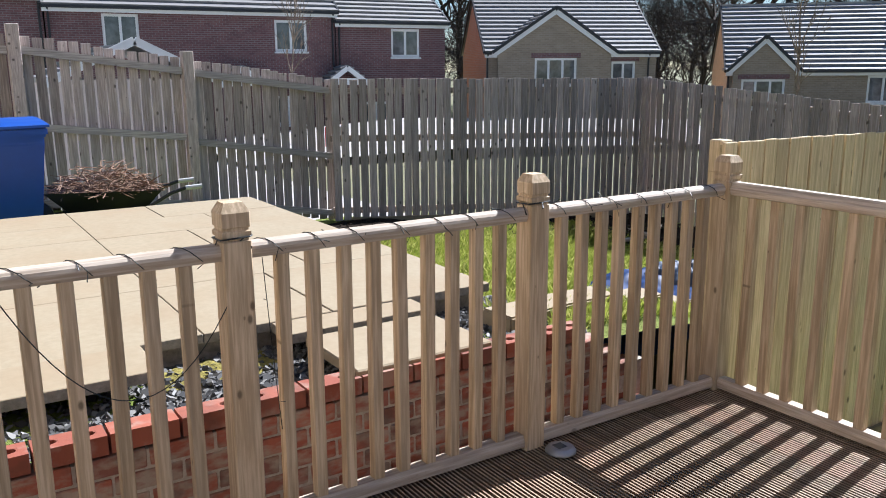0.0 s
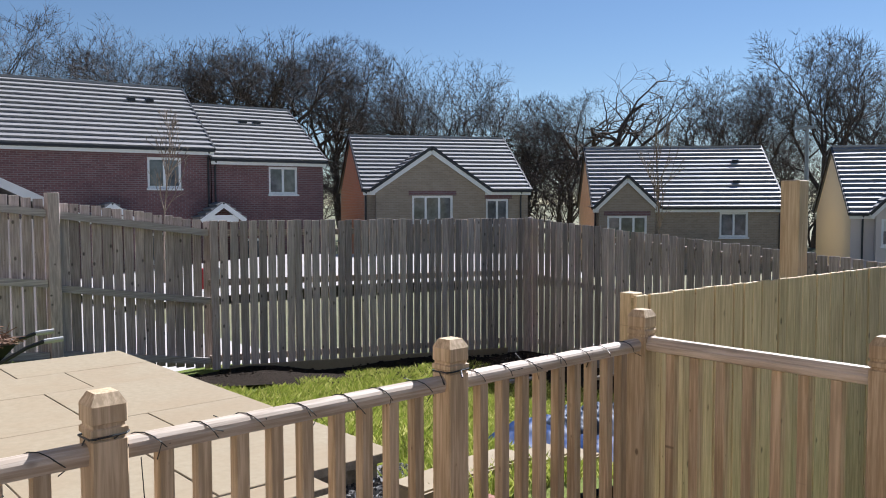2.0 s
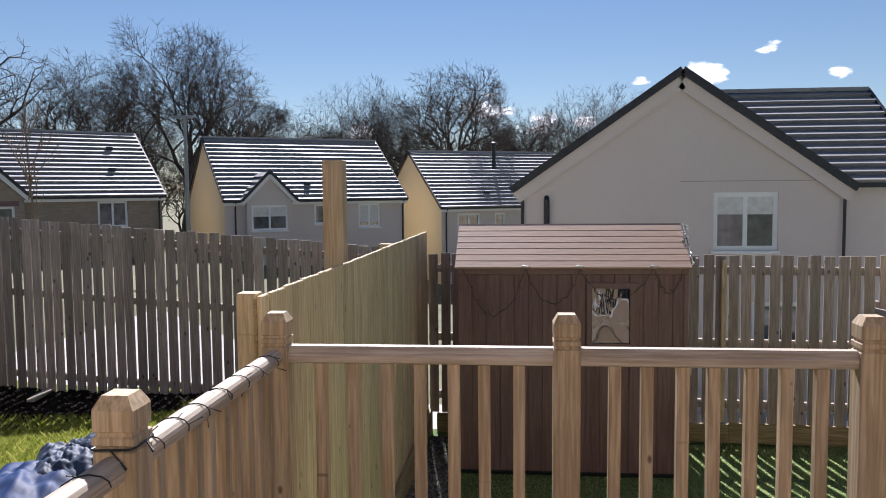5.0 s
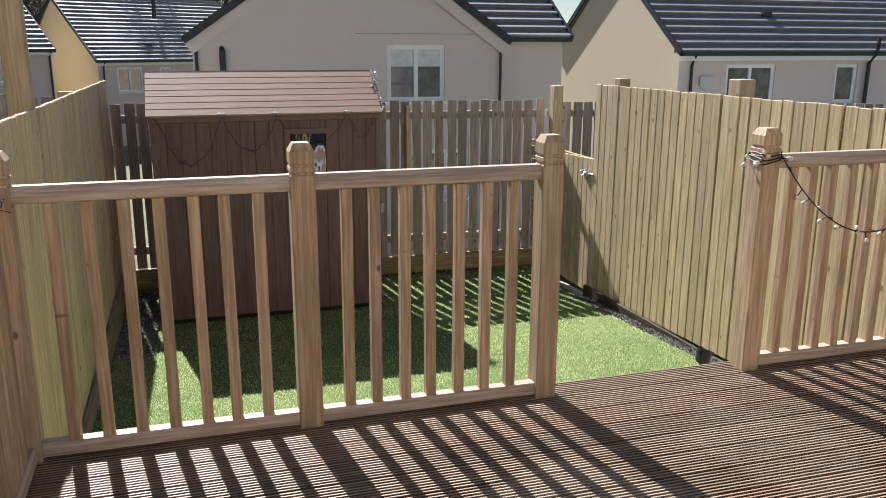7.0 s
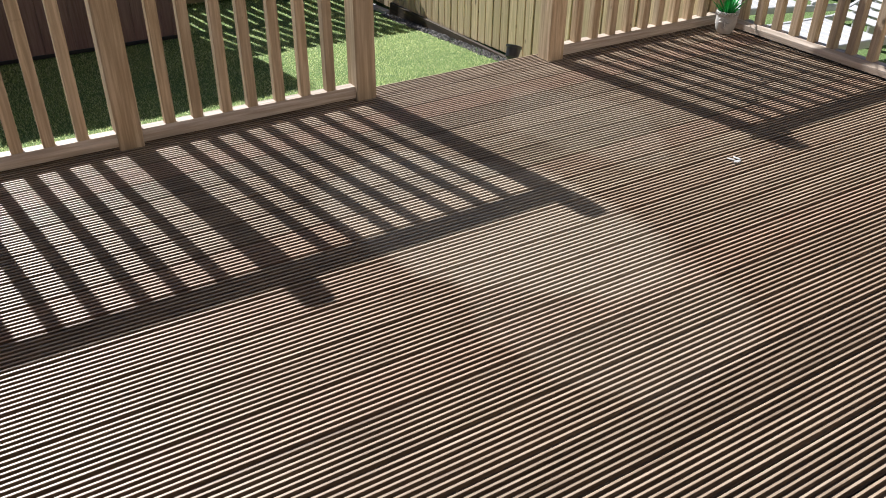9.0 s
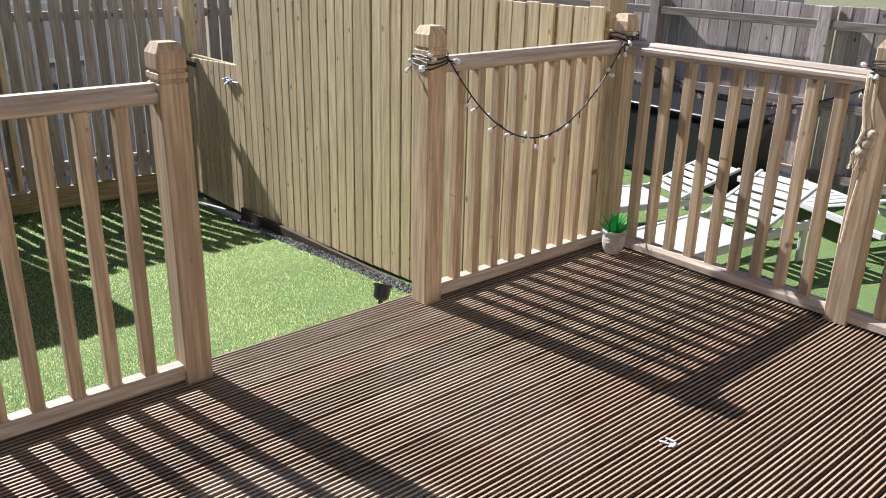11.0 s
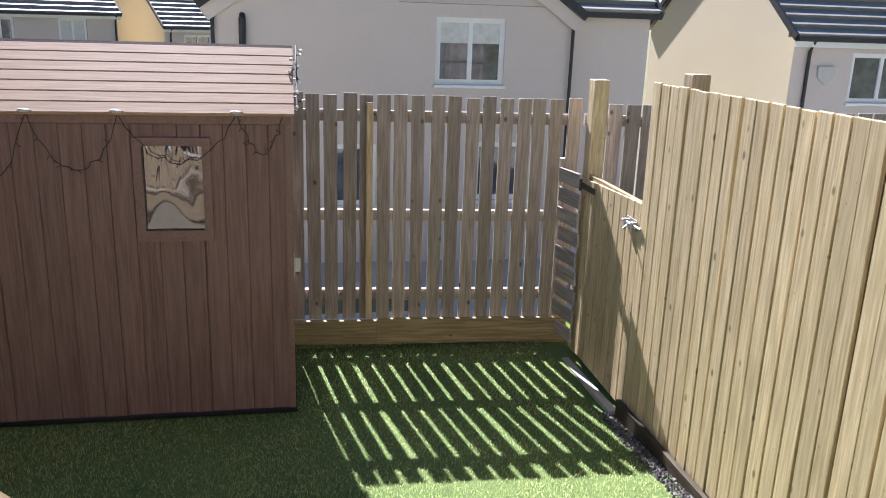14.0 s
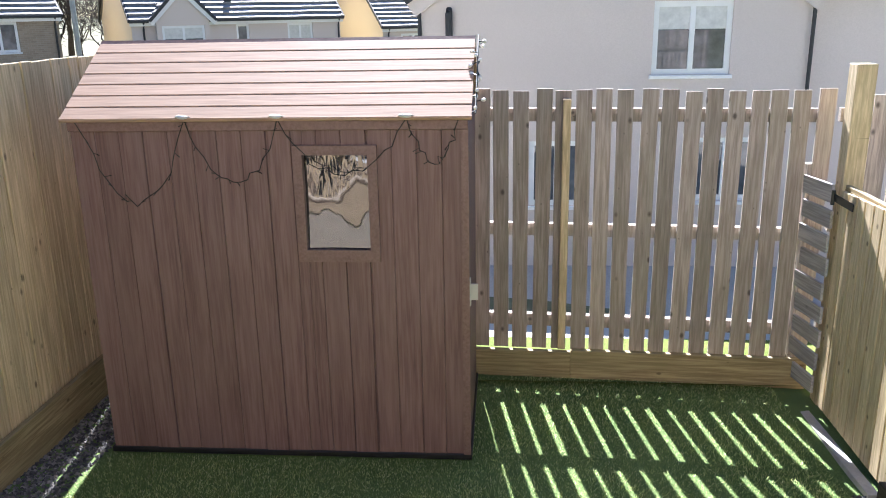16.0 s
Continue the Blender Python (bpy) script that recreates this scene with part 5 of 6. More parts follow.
for x in (-0.022, 0.022):
    bmesh.ops.create_icosphere(bm, subdivisions=2, radius=0.012, matrix=Matrix.Translation((x, -0.0625, 0.078)) @ Matrix.Diagonal((1.2, 0.6, 0.5, 1)))
bmesh.ops.create_icosphere(bm, subdivisions=2, radius=0.011, matrix=Matrix.Translation((0, -0.068, 0.066)) @ Matrix.Diagonal((0.6, 0.9, 2.0, 1)))
for x in (-0.023, 0.023):
    bmesh.ops.create_icosphere(bm, subdivisions=2, radius=0.012, matrix=Matrix.Translation((x, -0.061, 0.097)) @ Matrix.Rotation(0.25 * (1 if x < 0 else -1), 4, "Y") @ Matrix.Diagonal((1.6, 0.6, 0.25, 1)))
bmesh.ops.create_icosphere(bm, subdivisions=2, radius=0.011, matrix=Matrix.Translation((0, -0.062, 0.040)) @ Matrix.Diagonal((1.3, 0.5, 0.4, 1)))
part("relief", bm, M_STONE_POT, pot)
rnd = random.Random(9)
bm = bmesh.new()
for i in range(95):
    a, lean, h = rnd.uniform(0, 6.283), rnd.uniform(0.1, 1.0), rnd.uniform(0.08, 0.15)
    o = Vector((0.03 * math.cos(a) * lean, 0.03 * math.sin(a) * lean, 0.12))
    d = Vector((math.cos(a) * lean, math.sin(a) * lean, 1.15)).normalized()
    s = d.cross(Vector((0, 0, 1))).normalized() * rnd.uniform(0.004, 0.008)
    tip = o + d * h - Vector((0, 0, 0.02 * lean))
    q = [bm.verts.new(p) for p in (o - s * 0.4, o + s * 0.4, o + d * h * 0.5 + s, tip, o + d * h * 0.5 - s)]
    bm.faces.new(q)
part("leaves", bm, M_LEAF, pot, "bright green plastic spiky leaves")
stem = bmesh.new()
lathe(stem, [(0.056, 0.112), (0.05, 0.122), (0.01, 0.124)], 16)
part("soil", stem, M_SOIL, pot)

rope = thing("rope", pose(2.80, -1.235, 0.96), "beige hemp rope knotted on a deck post and hanging down", "rope")
bm = bmesh.new()
tube(bm, [(0.02, 0.0, 0.0), (0.01, 0.012, -0.10), (-0.02, 0.02, -0.20), (0.0, 0.015, -0.32), (0.015, 0.015, -0.50), (0.02, 0.012, -0.62)], 0.008, 7)
tube(bm, [(0.05, 0.0, 0.02), (0.04, 0.014, -0.08), (0.015, 0.03, -0.18), (0.03, 0.03, -0.23)], 0.008, 7)
for q in range(3):
    bmesh.ops.create_icosphere(bm, subdivisions=2, radius=0.02, matrix=Matrix.Translation((-0.01 + 0.012 * q, 0.022, -0.19 - 0.035 * q)) @ Matrix.Diagonal((1.2, 0.8, 1.1, 1)))
for q in range(14):
    tube(bm, [(0.02, 0.02, -0.22), (0.02 + random.uniform(-.03, .03), 0.025, -0.27), (0.02 + random.uniform(-.04, .04), 0.025 + random.uniform(-.01, .01), -0.33)], 0.0022, 4)
part("strand", bm, M_ROPE, rope)

# cable wound round the railing by the wall
for k, (x0, x1) in enumerate(((0.56, 1.64), (1.73, 2.81), (2.90, 3.945))):
    pts = []
    turns = 7
    for i in range(turns * 10 + 1):
        a = 2 * math.pi * i / 10
        pts.append((lerp(x0, x1, i / (turns * 10)) + 0.012 * math.sin(a * 0.31), 2.905 + 0.0325 * math.cos(a), 0.955 + 0.0285 * math.sin(a)))
    cable("string_lights", pts, 0.0016, "dark green unlit light string wound round the handrail", 30, 0.042, seed=20 + k)
cable("string_lights", sag((1.02, 2.868, 0.94), (1.73, 2.862, 0.97), 0.40, 22), 0.0018, "loose loop of dark light cable hanging from the railing", 0, seed=31)
for x, y in ((1.684, 2.905), (2.857, 2.905)):
    cable("string_lights", [(x + 0.052 * c, y + 0.052 * s_, 0.985 + 0.02 * q / 12) for q in range(13) for c, s_ in ((max(-0.95, min(0.95, 1.5 * math.cos(q * math.pi / 6))), max(-0.95, min(0.95, 1.5 * math.sin(q * math.pi / 6)))),)], 0.0028, "dark light cable looped round a deck post", 3, 0.05, seed=int(x * 10))
cable("string_lights", sag((1.76, 2.862, 0.93), (1.80, 2.87, 0.35), 0.02, 10), 0.0015, "thin dark cable hanging down beside a post", 2, 0.03, seed=41)
# white bulbs between the gate-side posts
cable("string_lights", sag((3.945, -0.16, 0.985), (3.945, -1.235, 0.985), 0.37, 26), 0.0032, "dark string lights with white bulbs hanging in a loop", 22, 0.03, True, 51)
for i, (x, y) in enumerate(((3.99, -0.108), (3.99, -1.288), (2.80, -1.288))):
    ring = []
    for q in range(37):
        a = q * math.pi / 6
        ring.append((x + 0.056 * max(-0.9, min(0.9, 1.5 * math.cos(a))), y + 0.056 * max(-0.9, min(0.9, 1.5 * math.sin(a))), (0.955 if i == 0 else 0.975) + 0.05 * q / 36 + 0.01 * math.sin(q)))
    cable("string_lights", ring, 0.0032, "dark string lights with white bulbs bunched round a deck post", 16, 0.032, True, 61 + i)
cable("string_lights", sag((3.93, -1.33, 0.93), (2.86, -1.33, 0.93), 0.15, 18), 0.003, "dark string lights with a few bulbs behind the railing", 6, 0.03, True, 71)
leafbit = bmesh.new()
for q in range(4):
    bmesh.ops.create_icosphere(leafbit, subdivisions=1, radius=0.012, matrix=Matrix.Translation((random.uniform(-.02, .02), random.uniform(-.02, .02), 0.004)) @ Matrix.Rotation(random.uniform(0, 3), 4, "Z") @ Matrix.Diagonal((1.6, 0.5, 0.25, 1)))
lb = new("dry_leaf", finish("dry_leaf", leafbit, M_LOUNGE))
lb.matrix_basis = pose(2.72, 0.01, 0.001)
tagged(lb, "small pale curled leaf lying on the deck", "leaf")


# ---- loungers and cover on the neighbouring lawn ----
def lounger():
    t = thing("sun_lounger", pose(0, 0, 0), "white resin sun lounger with a raised back on the turf", "lounger", "white sun loungers")
    for y in (-0.30, 0.27):
        part("side_rail", soft_box(-0.95, 0.95, y, y + 0.045, 0.28, 0.35, 0.008), M_LOUNGE, t)
    slat = finish("slat", soft_box(-0.043, 0.043, -0.27, 0.27, 0.325, 0.345, 0.004), M_LOUNGE)
    for i in range(11):
        part("slat", slat, None, t, "", pose(-0.9 + 0.095 * i, 0, 0))
    back = part("backrest", soft_box(0.0, 0.72, -0.27, -0.235, 0.0, 0.03, 0.005), M_LOUNGE, t, "", pose(0.18, 0, 0.34, 0, -22, 0))
    part("back_rail", soft_box(0.0, 0.72, 0.235, 0.27, 0.0, 0.03, 0.005), M_LOUNGE, back)
    for i in range(7):
        part("back_slat", soft_box(0.03 + 0.1 * i, 0.1 + 0.1 * i, -0.235, 0.235, 0.005, 0.025, 0.004), M_LOUNGE, back)
    for x in (-0.82, 0.66):
        for y in (-0.295, 0.265):
            part("leg", soft_box(x, x + 0.07, y, y + 0.03, 0.0, 0.30, 0.006), M_LOUNGE, t, "", pose(0, 0, 0))
    for y in (-0.33, 0.29):
        bm = bmesh.new()
        tube(bm, [(-0.84, y, 0.12), (-0.84, y + 0.04, 0.12)], 0.08, 14)
        part("wheel", bm, M_LOUNGE, t)
    return t


lg = lounger()
low = Matrix.Diagonal((0.9, 0.9, 0.85, 1))
lg.matrix_basis = pose(4.30, -2.95, -0.66, 0, 0, 264) @ low
copy_thing(lg, pose(5.15, -3.35, -0.66, 0, 0, 250) @ low)
copy_thing(lg, pose(4.20, -4.35, -0.66, 0, 0, 158) @ low)
cover = thing("furniture_cover", pose(6.05, -4.95, -0.66, 0, 0, -4), "black fabric cover over garden furniture by the fence", "cover")
bm = soft_box(-0.9, 0.9, -0.38, 0.38, 0.0, 0.66, 0.07, 3)
for v in bm.verts:
    v.co += Vector((noise.noise(v.co * 3), noise.noise(v.co * 3 + Vector((5, 0, 0))), 0.4 * noise.noise(v.co * 2))) * 0.05
part("fabric", bm, M_BLACK, cover)
part("top_edge", soft_box(-0.92, 0.92, -0.40, 0.40, 0.655, 0.68, 0.01), M_BLACK, cover)
sign = thing("sign_board", pose(6.62, 12.6, -1.33), "red and white site board standing beyond the fence", "sign")
part("post", soft_box(-0.03, 0.03, 0.0, 0.04, 0, 1.6, 0.003), M_LOUNGE, sign)
part("panel", soft_box(-0.16, 0.10, -0.02, 0.0, 1.60, 1.92, 0.004), M_RED, sign, "red panel")
part("strip", soft_box(0.104, 0.16, -0.02, 0.0, 1.60, 1.92, 0.004), M_LOUNGE, sign, "white strip")


# ---- houses ----
def wall_with_openings(bm, u0, u1, z0, z1, holes, v0, v1):
    """A wall slab in the u-z plane with rectangular openings right through it."""
    us = sorted({u0, u1, *(h[0] for h in holes), *(h[1] for h in holes)})
    zs = sorted({z0, z1, *(h[2] for h in holes), *(h[3] for h in holes)})
    for a, b in zip(us, us[1:]):
        for c, d in zip(zs, zs[1:]):
            if not any(h[0] <= a + 1e-6 and b <= h[1] + 1e-6 and h[2] <= c + 1e-6 and d <= h[3] + 1e-6 for h in holes):
                box(bm, a, b, v0, v1, c, d)
    bmesh.ops.remove_doubles(bm, verts=bm.verts[:], dist=1e-5)


def window(t, u0, u1, z0, z1, panes, v, sill=True, blind=None, glass=None):
    """A casement set back in its opening, with frame, sash bars, panes and sill."""
    fr = bmesh.new()
    f = 0.095
    loops = [[fr.verts.new((a, y, b)) for a, b in ((u0 + d, z0 + d), (u1 - d, z0 + d), (u1 - d, z1 - d), (u0 + d, z1 - d))] for d, y in ((0, v + 0.05), (f, v + 0.05), (f, v + 0.12), (0, v + 0.12))]
    for p, q in zip(loops, loops[1:] + loops[:1]):
        for k in range(4):
            fr.faces.new((p[k], p[(k + 1) % 4], q[(k + 1) % 4], q[k]))
    w = part("window", fr, M_WHITE, t, "white upvc window")
    for k in range(1, panes):
        u = lerp(u0, u1, k / panes)
        part("mullion", soft_box(u - 0.045, u + 0.045, v + 0.045, v + 0.12, z0 + f, z1 - f, 0), M_WHITE, w)
    for k in range(panes):
        a, b = lerp(u0, u1, k / panes) + 0.03, lerp(u0, u1, (k + 1) / panes) - 0.03
        part("pane", soft_box(a, b, v + 0.085, v + 0.095, z0 + f, z1 - f, 0), glass or M_GLASS, w)
    if blind is not None:
        part("curtain", soft_box(u0 + f, u1 - f, v + 0.074, v + 0.082, lerp(z0, z1, blind), z1 - f, 0), M_CURTAIN, w)
    if sill:
        part("sill", soft_box(u0 - 0.04, u1 + 0.04, v - 0.06, v + 0.12, z0 - 0.07, z0 - 0.003, 0.008), M_WHITE, w)


def roof_slope(t, origin, along, up, length, run, pitch_len=0.34, step=0.105, left=0.0, right=0.0):
    """Tile courses from eave to ridge. left/right shorten each course towards the ridge (for valleys and hips)."""
    n = max(2, round(run / pitch_len))
    along, up = Vector(along).normalized(), Vector(up).normalized()
    nor = along.cross(up).normalized()
    if nor.z < 0:
        nor = -nor
    o = Vector(origin)
    for k in range(n):
        s0, s1 = run * k / n, run * (k + 1) / n + 0.02
        a0, a1 = left * k / n, length - right * k / n
        bm = bmesh.new()
        pts = []
        for s, lift in ((s0, 0.0), (s0, step), (s1, 0.012), (s1, 0.0)):
            pts.append((s, lift))
        lo = [bm.verts.new(o + along * a0 + up * s + nor * l) for s, l in pts]
        hi = [bm.verts.new(o + along * a1 + up * s + nor * l) for s, l in pts]
        for i in range(4):
            bm.faces.new((lo[i], lo[(i + 1) % 4], hi[(i + 1) % 4], hi[i]))
        bm.faces.new(lo[::-1])
        bm.faces.new(hi)
        part("tile_course", bm, M_TILE, t)


def bar(t, name, a, b, w, h, material, label=""):
    """A straight board from a to b, w wide sideways and h high."""
    a, b = Vector(a), Vector(b)
    d = (b - a).normalized()
    side = d.cross(Vector((0, 0, 1))).normalized() * w / 2
    up = side.normalized().cross(d).normalized() * h / 2
    if up.z < 0:
        up = -up
    bm = bmesh.new()
    vs = [bm.verts.new(p + sx_ * side + sz_ * up) for p in (a, b) for sx_, sz_ in ((-1, -1), (1, -1), (1, 1), (-1, 1))]
    for f in ((0, 1, 2, 3), (7, 6, 5, 4), (0, 4, 5, 1), (1, 5, 6, 2), (2, 6, 7, 3), (3, 7, 4, 0)):
        bm.faces.new([vs[i] for i in f])
    return part(name, bm, material, t, label)


def house(label, corner, azimuth, L, D, g, e, r, front, side, windows, gable=None, vents=(), pipes=(0.06,), feature=None, soffit=True, blind=None, group="estate houses"):
    """A pitched house. corner: the front left corner on plan; azimuth: the way its front runs to the right; g, e, r: ground, eave and ridge heights."""
    a = radians(azimuth)
    t = thing("house", Matrix.Translation((*corner, g)) @ Matrix.Rotation(math.atan2(math.cos(a), math.sin(a)), 4, "Z"), label, "house", group)
    e, r = e - g, r - g
    holes = [(w[0], w[1], w[2] - g, w[3] - g) for w in windows]
    wall_f = bmesh.new()
    wall_with_openings(wall_f, 0, L, 0, e, holes, 0, 0.28)
    part("front_wall", wall_f, front, t)
    inner = bmesh.new()
    box(inner, 0.3, L - 0.3, 0.5, 0.55, 0.1, e - 0.05)
    part("inner_wall", inner, M_CURTAIN, t)
    for u in (0.0, L - 0.28):
        bm = bmesh.new()
        extrude_profile(bm, [(0.28, 0), (D, 0), (D, e), (D / 2, r - 0.06), (0.28, e + (r - e) * 0.28 / (D / 2) - 0.06)], "x", u, u + 0.28)
        part("gable_wall", bm, side, t)
        corner_bm = bmesh.new()
        box(corner_bm, u - 0.004 if u == 0 else u, u + 0.28 if u == 0 else u + 0.284, 0.003, 0.28, 0, e)
        part("quoin", corner_bm, side, t)
    bk = bmesh.new()
    box(bk, 0.28, L - 0.28, D - 0.28, D, 0, e)
    part("back_wall", bk, side, t)
    for (u0, u1, z0, z1), w in zip(holes, windows):
        window(t, u0, u1, z0, z1, w[4], 0.0, True, w[5] if len(w) > 5 else None)
        if feature:
            bm = bmesh.new()
            box(bm, u0 - 0.15, u1 + 0.15, -0.018, 0.0, z1 + 0.004, z1 + 0.20)
            part("lintel", bm, feature, t, "soldier course of dark bricks")
    run = math.hypot(D / 2 + 0.2, r - e)
    pv = (0, D / 2 + 0.2, r - e)
    roof_slope(t, (-0.08, -0.2, e), (1, 0, 0), pv, L + 0.16, run)
    roof_slope(t, (-0.08, D + 0.2, e), (1, 0, 0), (0, -(D / 2 + 0.2), r - e), L + 0.16, run)
    bar(t, "ridge", (-0.1, D / 2, r + 0.03), (L + 0.1, D / 2, r + 0.03), 0.24, 0.10, M_TILE)
    for u in (-0.11, L + 0.11):
        for v0 in (-0.22, D + 0.22):
            bar(t, "verge", (u, v0, e + 0.0), (u, D / 2, r + 0.02), 0.07, 0.14, M_TILE_DARK, "dark dry-verge edge")
    bar(t, "fascia", (-0.08, -0.16, e - 0.11), (L + 0.08, -0.16, e - 0.11), 0.05, 0.17, M_WHITE, "white fascia board")
    bar(t, "gutter", (-0.1, -0.24, e - 0.03), (L + 0.1, -0.24, e - 0.03), 0.12, 0.09, M_TILE_DARK, "black gutter")
    for u in pipes:
        bm = bmesh.new()
        uu = u if u >= 0 else L + u
        tube(bm, [(uu, -0.2, e - 0.06), (uu, -0.06, e - 0.3), (uu, -0.05, 0.0)], 0.04, 8)
        part("downpipe", bm, M_TILE_DARK, t, "black downpipe")
    for u, k in vents:
        v, z = lerp(-0.2, D / 2, k), lerp(e, r, k)
        bm = bmesh.new()
        box(bm, u - 0.14, u + 0.14, v - 0.10, v + 0.18, z + 0.02, z + 0.15)
        part("roof_vent", bm, M_TILE_DARK, t, "dark roof vent tile")
    if gable:
        u0, u1, apex, gw = gable
        apex -= g
        pr, mid = 0.35, (u0 + u1) / 2
        fw = bmesh.new()
        hs = [(w[0], w[1], w[2] - g, w[3] - g) for w in gw]
        wall_with_openings(fw, u0 + 0.15, u1 - 0.15, 0, e - 0.02, hs, -pr, -0.03)
        extrude_profile(fw, [(u0 + 0.15, e - 0.02), (u1 - 0.15, e - 0.02), (mid, apex - 0.16)], "y", -pr, -0.03)
        part("gable_front", fw, front, t)
        for (a0, a1, z0, z1), w in zip(hs, gw):
            window(t, a0, a1, z0, z1, w[4], -pr, True, w[5] if len(w) > 5 else None)
            bm = bmesh.new()
            if feature:
                box(bm, a0 - 0.15, a1 + 0.15, -pr - 0.018, -pr, z1 + 0.004, z1 + 0.20)
                part("lintel", bm, feature, t, "soldier course of dark bricks")
        depth = (apex - e) / (r - e) * (D / 2 + 0.2)
        for s in (-1, 1):
            base = u0 - 0.08 if s < 0 else u1 + 0.08
            roof_slope(t, (base, -pr - 0.12, e), (0, 1, 0), (mid - base, 0, apex - e), pr + depth, math.hypot(mid - base, apex - e), right=0.0, left=0.0)
            bar(t, "bargeboard", (base, -pr - 0.10, e - 0.12), (mid, -pr - 0.10, apex - 0.13), 0.05, 0.19, M_WHITE, "white barge board")
            bar(t, "verge", (base - 0.04 * s * -1, -pr - 0.14, e), (mid, -pr - 0.14, apex + 0.05), 0.10, 0.12, M_TILE_DARK, "dark dry-verge edge")
    return t


def plan(p, az, d):
    return p[0] + math.sin(radians(az)) * d, p[1] + math.cos(radians(az)) * d


G0 = -1.35
RED = "two-storey dark red brick terraced house with a grey tiled roof"
h1c = (5.11, 31.48)
house(RED, h1c, 97, 10.1, 7.6, G0, 3.62, 6.35, M_FB_RED, M_FB_RED, [(1.75, 2.95, 2.25, 3.40, 2), (7.75, 9.0, 2.15, 3.30, 2), (1.2, 2.4, -0.6, 0.5, 2), (7.6, 8.8, -0.6, 0.5, 2)], None, ((2.0, 0.72), (2.6, 0.72), (7.9, 0.72), (8.6, 0.72)), (0.1, -0.1))
h1b = plan(h1c, 97, 10.16)
house(RED, h1b, 97, 4.68, 7.6, G0, 3.28, 5.75, M_FB_RED, M_FB_RED, [(2.3, 3.55, 1.95, 3.05, 2), (1.0, 2.2, -0.9, 0.2, 2)], None, ((2.2, 0.66), (2.8, 0.66)), (0.1,))
h1a = plan(h1c, 97, -9.0)
house(RED, h1a, 97, 8.94, 7.6, G0, 3.95, 6.9, M_FB_RED, M_FB_RED, [(4.8, 6.1, 2.5, 3.6, 2)], None, ((2.0, 0.72),), (-0.1,))
for hc, u in ((h1c, 6.2), (h1b, 0.0)):
    p = plan(hc, 97, u)
    t = thing("porch", Matrix.Translation((p[0], p[1] - 0.7, G0)) @ Matrix.Rotation(radians(-7), 4, "Z"), "small pitched entrance canopy with white barge boards", "porch")
    roof_slope(t, (-0.85, -0.3, 2.35), (0, 1, 0), (0.85, 0, 0.62), 1.3, 1.05, 0.26)
    roof_slope(t, (0.85, -0.3, 2.35), (0, 1, 0), (-0.85, 0, 0.62), 1.3, 1.05, 0.26)
    for s in (-1, 1):
        bar(t, "bargeboard", (s * 0.85, -0.3, 2.27), (0, -0.3, 2.88), 0.05, 0.17, M_WHITE, "white barge board")
        part("bracket", soft_box(s * 0.7 - 0.05, s * 0.7 + 0.05, -0.2, 1.0, 0.0, 2.3, 0.01), M_FB_RED, t)
    part("tympanum", soft_box(-0.6, 0.6, -0.22, -0.18, 2.25, 2.5, 0.0), M_WHITE, t)

HL = "grey-buff brick bungalow with a front gable and grey tiled roof"
h2c = (21.5, 29.05)
house(HL, h2c, 117, 7.35, 7.6, G0, 2.12, 4.70, M_FB_BUFF, M_FB_ORANGE, [(5.4, 6.45, 0.55, 1.75, 2)], (0.3, 5.4, 3.9, [(2.0, 3.8, 0.75, 1.90, 3)]), (), (0.05, -0.35), M_FB_RED)
h3c = (30.6, 24.0)
house(HL, h3c, 136, 8.3, 7.6, -2.6, 1.32, 4.25, M_FB_BUFF, M_FB_TAN, [(5.55, 6.8, 0.0, 1.12, 2)], (0.05, 2.8, 2.72, [(0.55, 2.3, -0.25, 0.98, 3)]), ((6.9, 0.72), (6.6, 0.38)), (0.05, -0.15), M_FB_RED)
h4c = (36.8, 15.3)
WL = "pale rendered bungalow with a small front gable and grey tiled roof"
house(WL, h4c, 146, 8.9, 7.6, -3.6, 1.05, 4.1, M_RENDER, M_CREAM, [(4.2, 4.75, -0.1, 0.85, 1), (6.45, 7.6, -0.3, 0.85, 2, 0.2)], (0.75, 3.15, 2.35, [(1.1, 2.8, -0.3, 0.85, 2, 0.55)]), ((4.1, 0.22),), (0.45, -0.1))
h5c = plan((43.0, 5.7), 150, -0.5)
house(WL, h5c, 150, 9.2, 8.4, -3.7, 0.55, 3.6, M_RENDER, M_CREAM, [(0.9, 2.2, -0.9, 0.25, 2), (3.1, 3.7, -0.9, 0.25, 1)], None, ((3.0, 0.22),), (0.25, -0.1))
fl = thing("flue", pose(47.0, 3.6, 3.0), "slim black flue pipe on a tiled roof", "flue")
bm = bmesh.new()
lathe(bm, [(0.10, -0.4), (0.10, 0.9), (0.16, 0.92), (0.16, 1.05), (0.05, 1.1)], 12)
part("pipe", bm, M_TILE_DARK, fl)

# big rendered house behind the shed, its gable towards the garden
gz = -3.4
big = thing("house", pose(19.16, 2.04, gz, 0, 0, -90), "large pale rendered house with a wide gable behind the fence", "house", "estate houses")
GW, GE, GA = 6.70, 1.56 - gz, 3.93 - gz
holes = [(4.06, 5.40, 0.16 - gz, 1.40 - gz), (1.95, 2.95, -2.2 - gz, -1.0 - gz), (4.9, 6.0, -2.1 - gz, -0.95 - gz)]
bm = bmesh.new()
wall_with_openings(bm, 0, GW, 0, GE, holes, 0, 0.3)
extrude_profile(bm, [(0, GE), (GW, GE), (GW / 2, GA - 0.06)], "y", 0, 0.3)
part("front_wall", bm, M_RENDER, big)
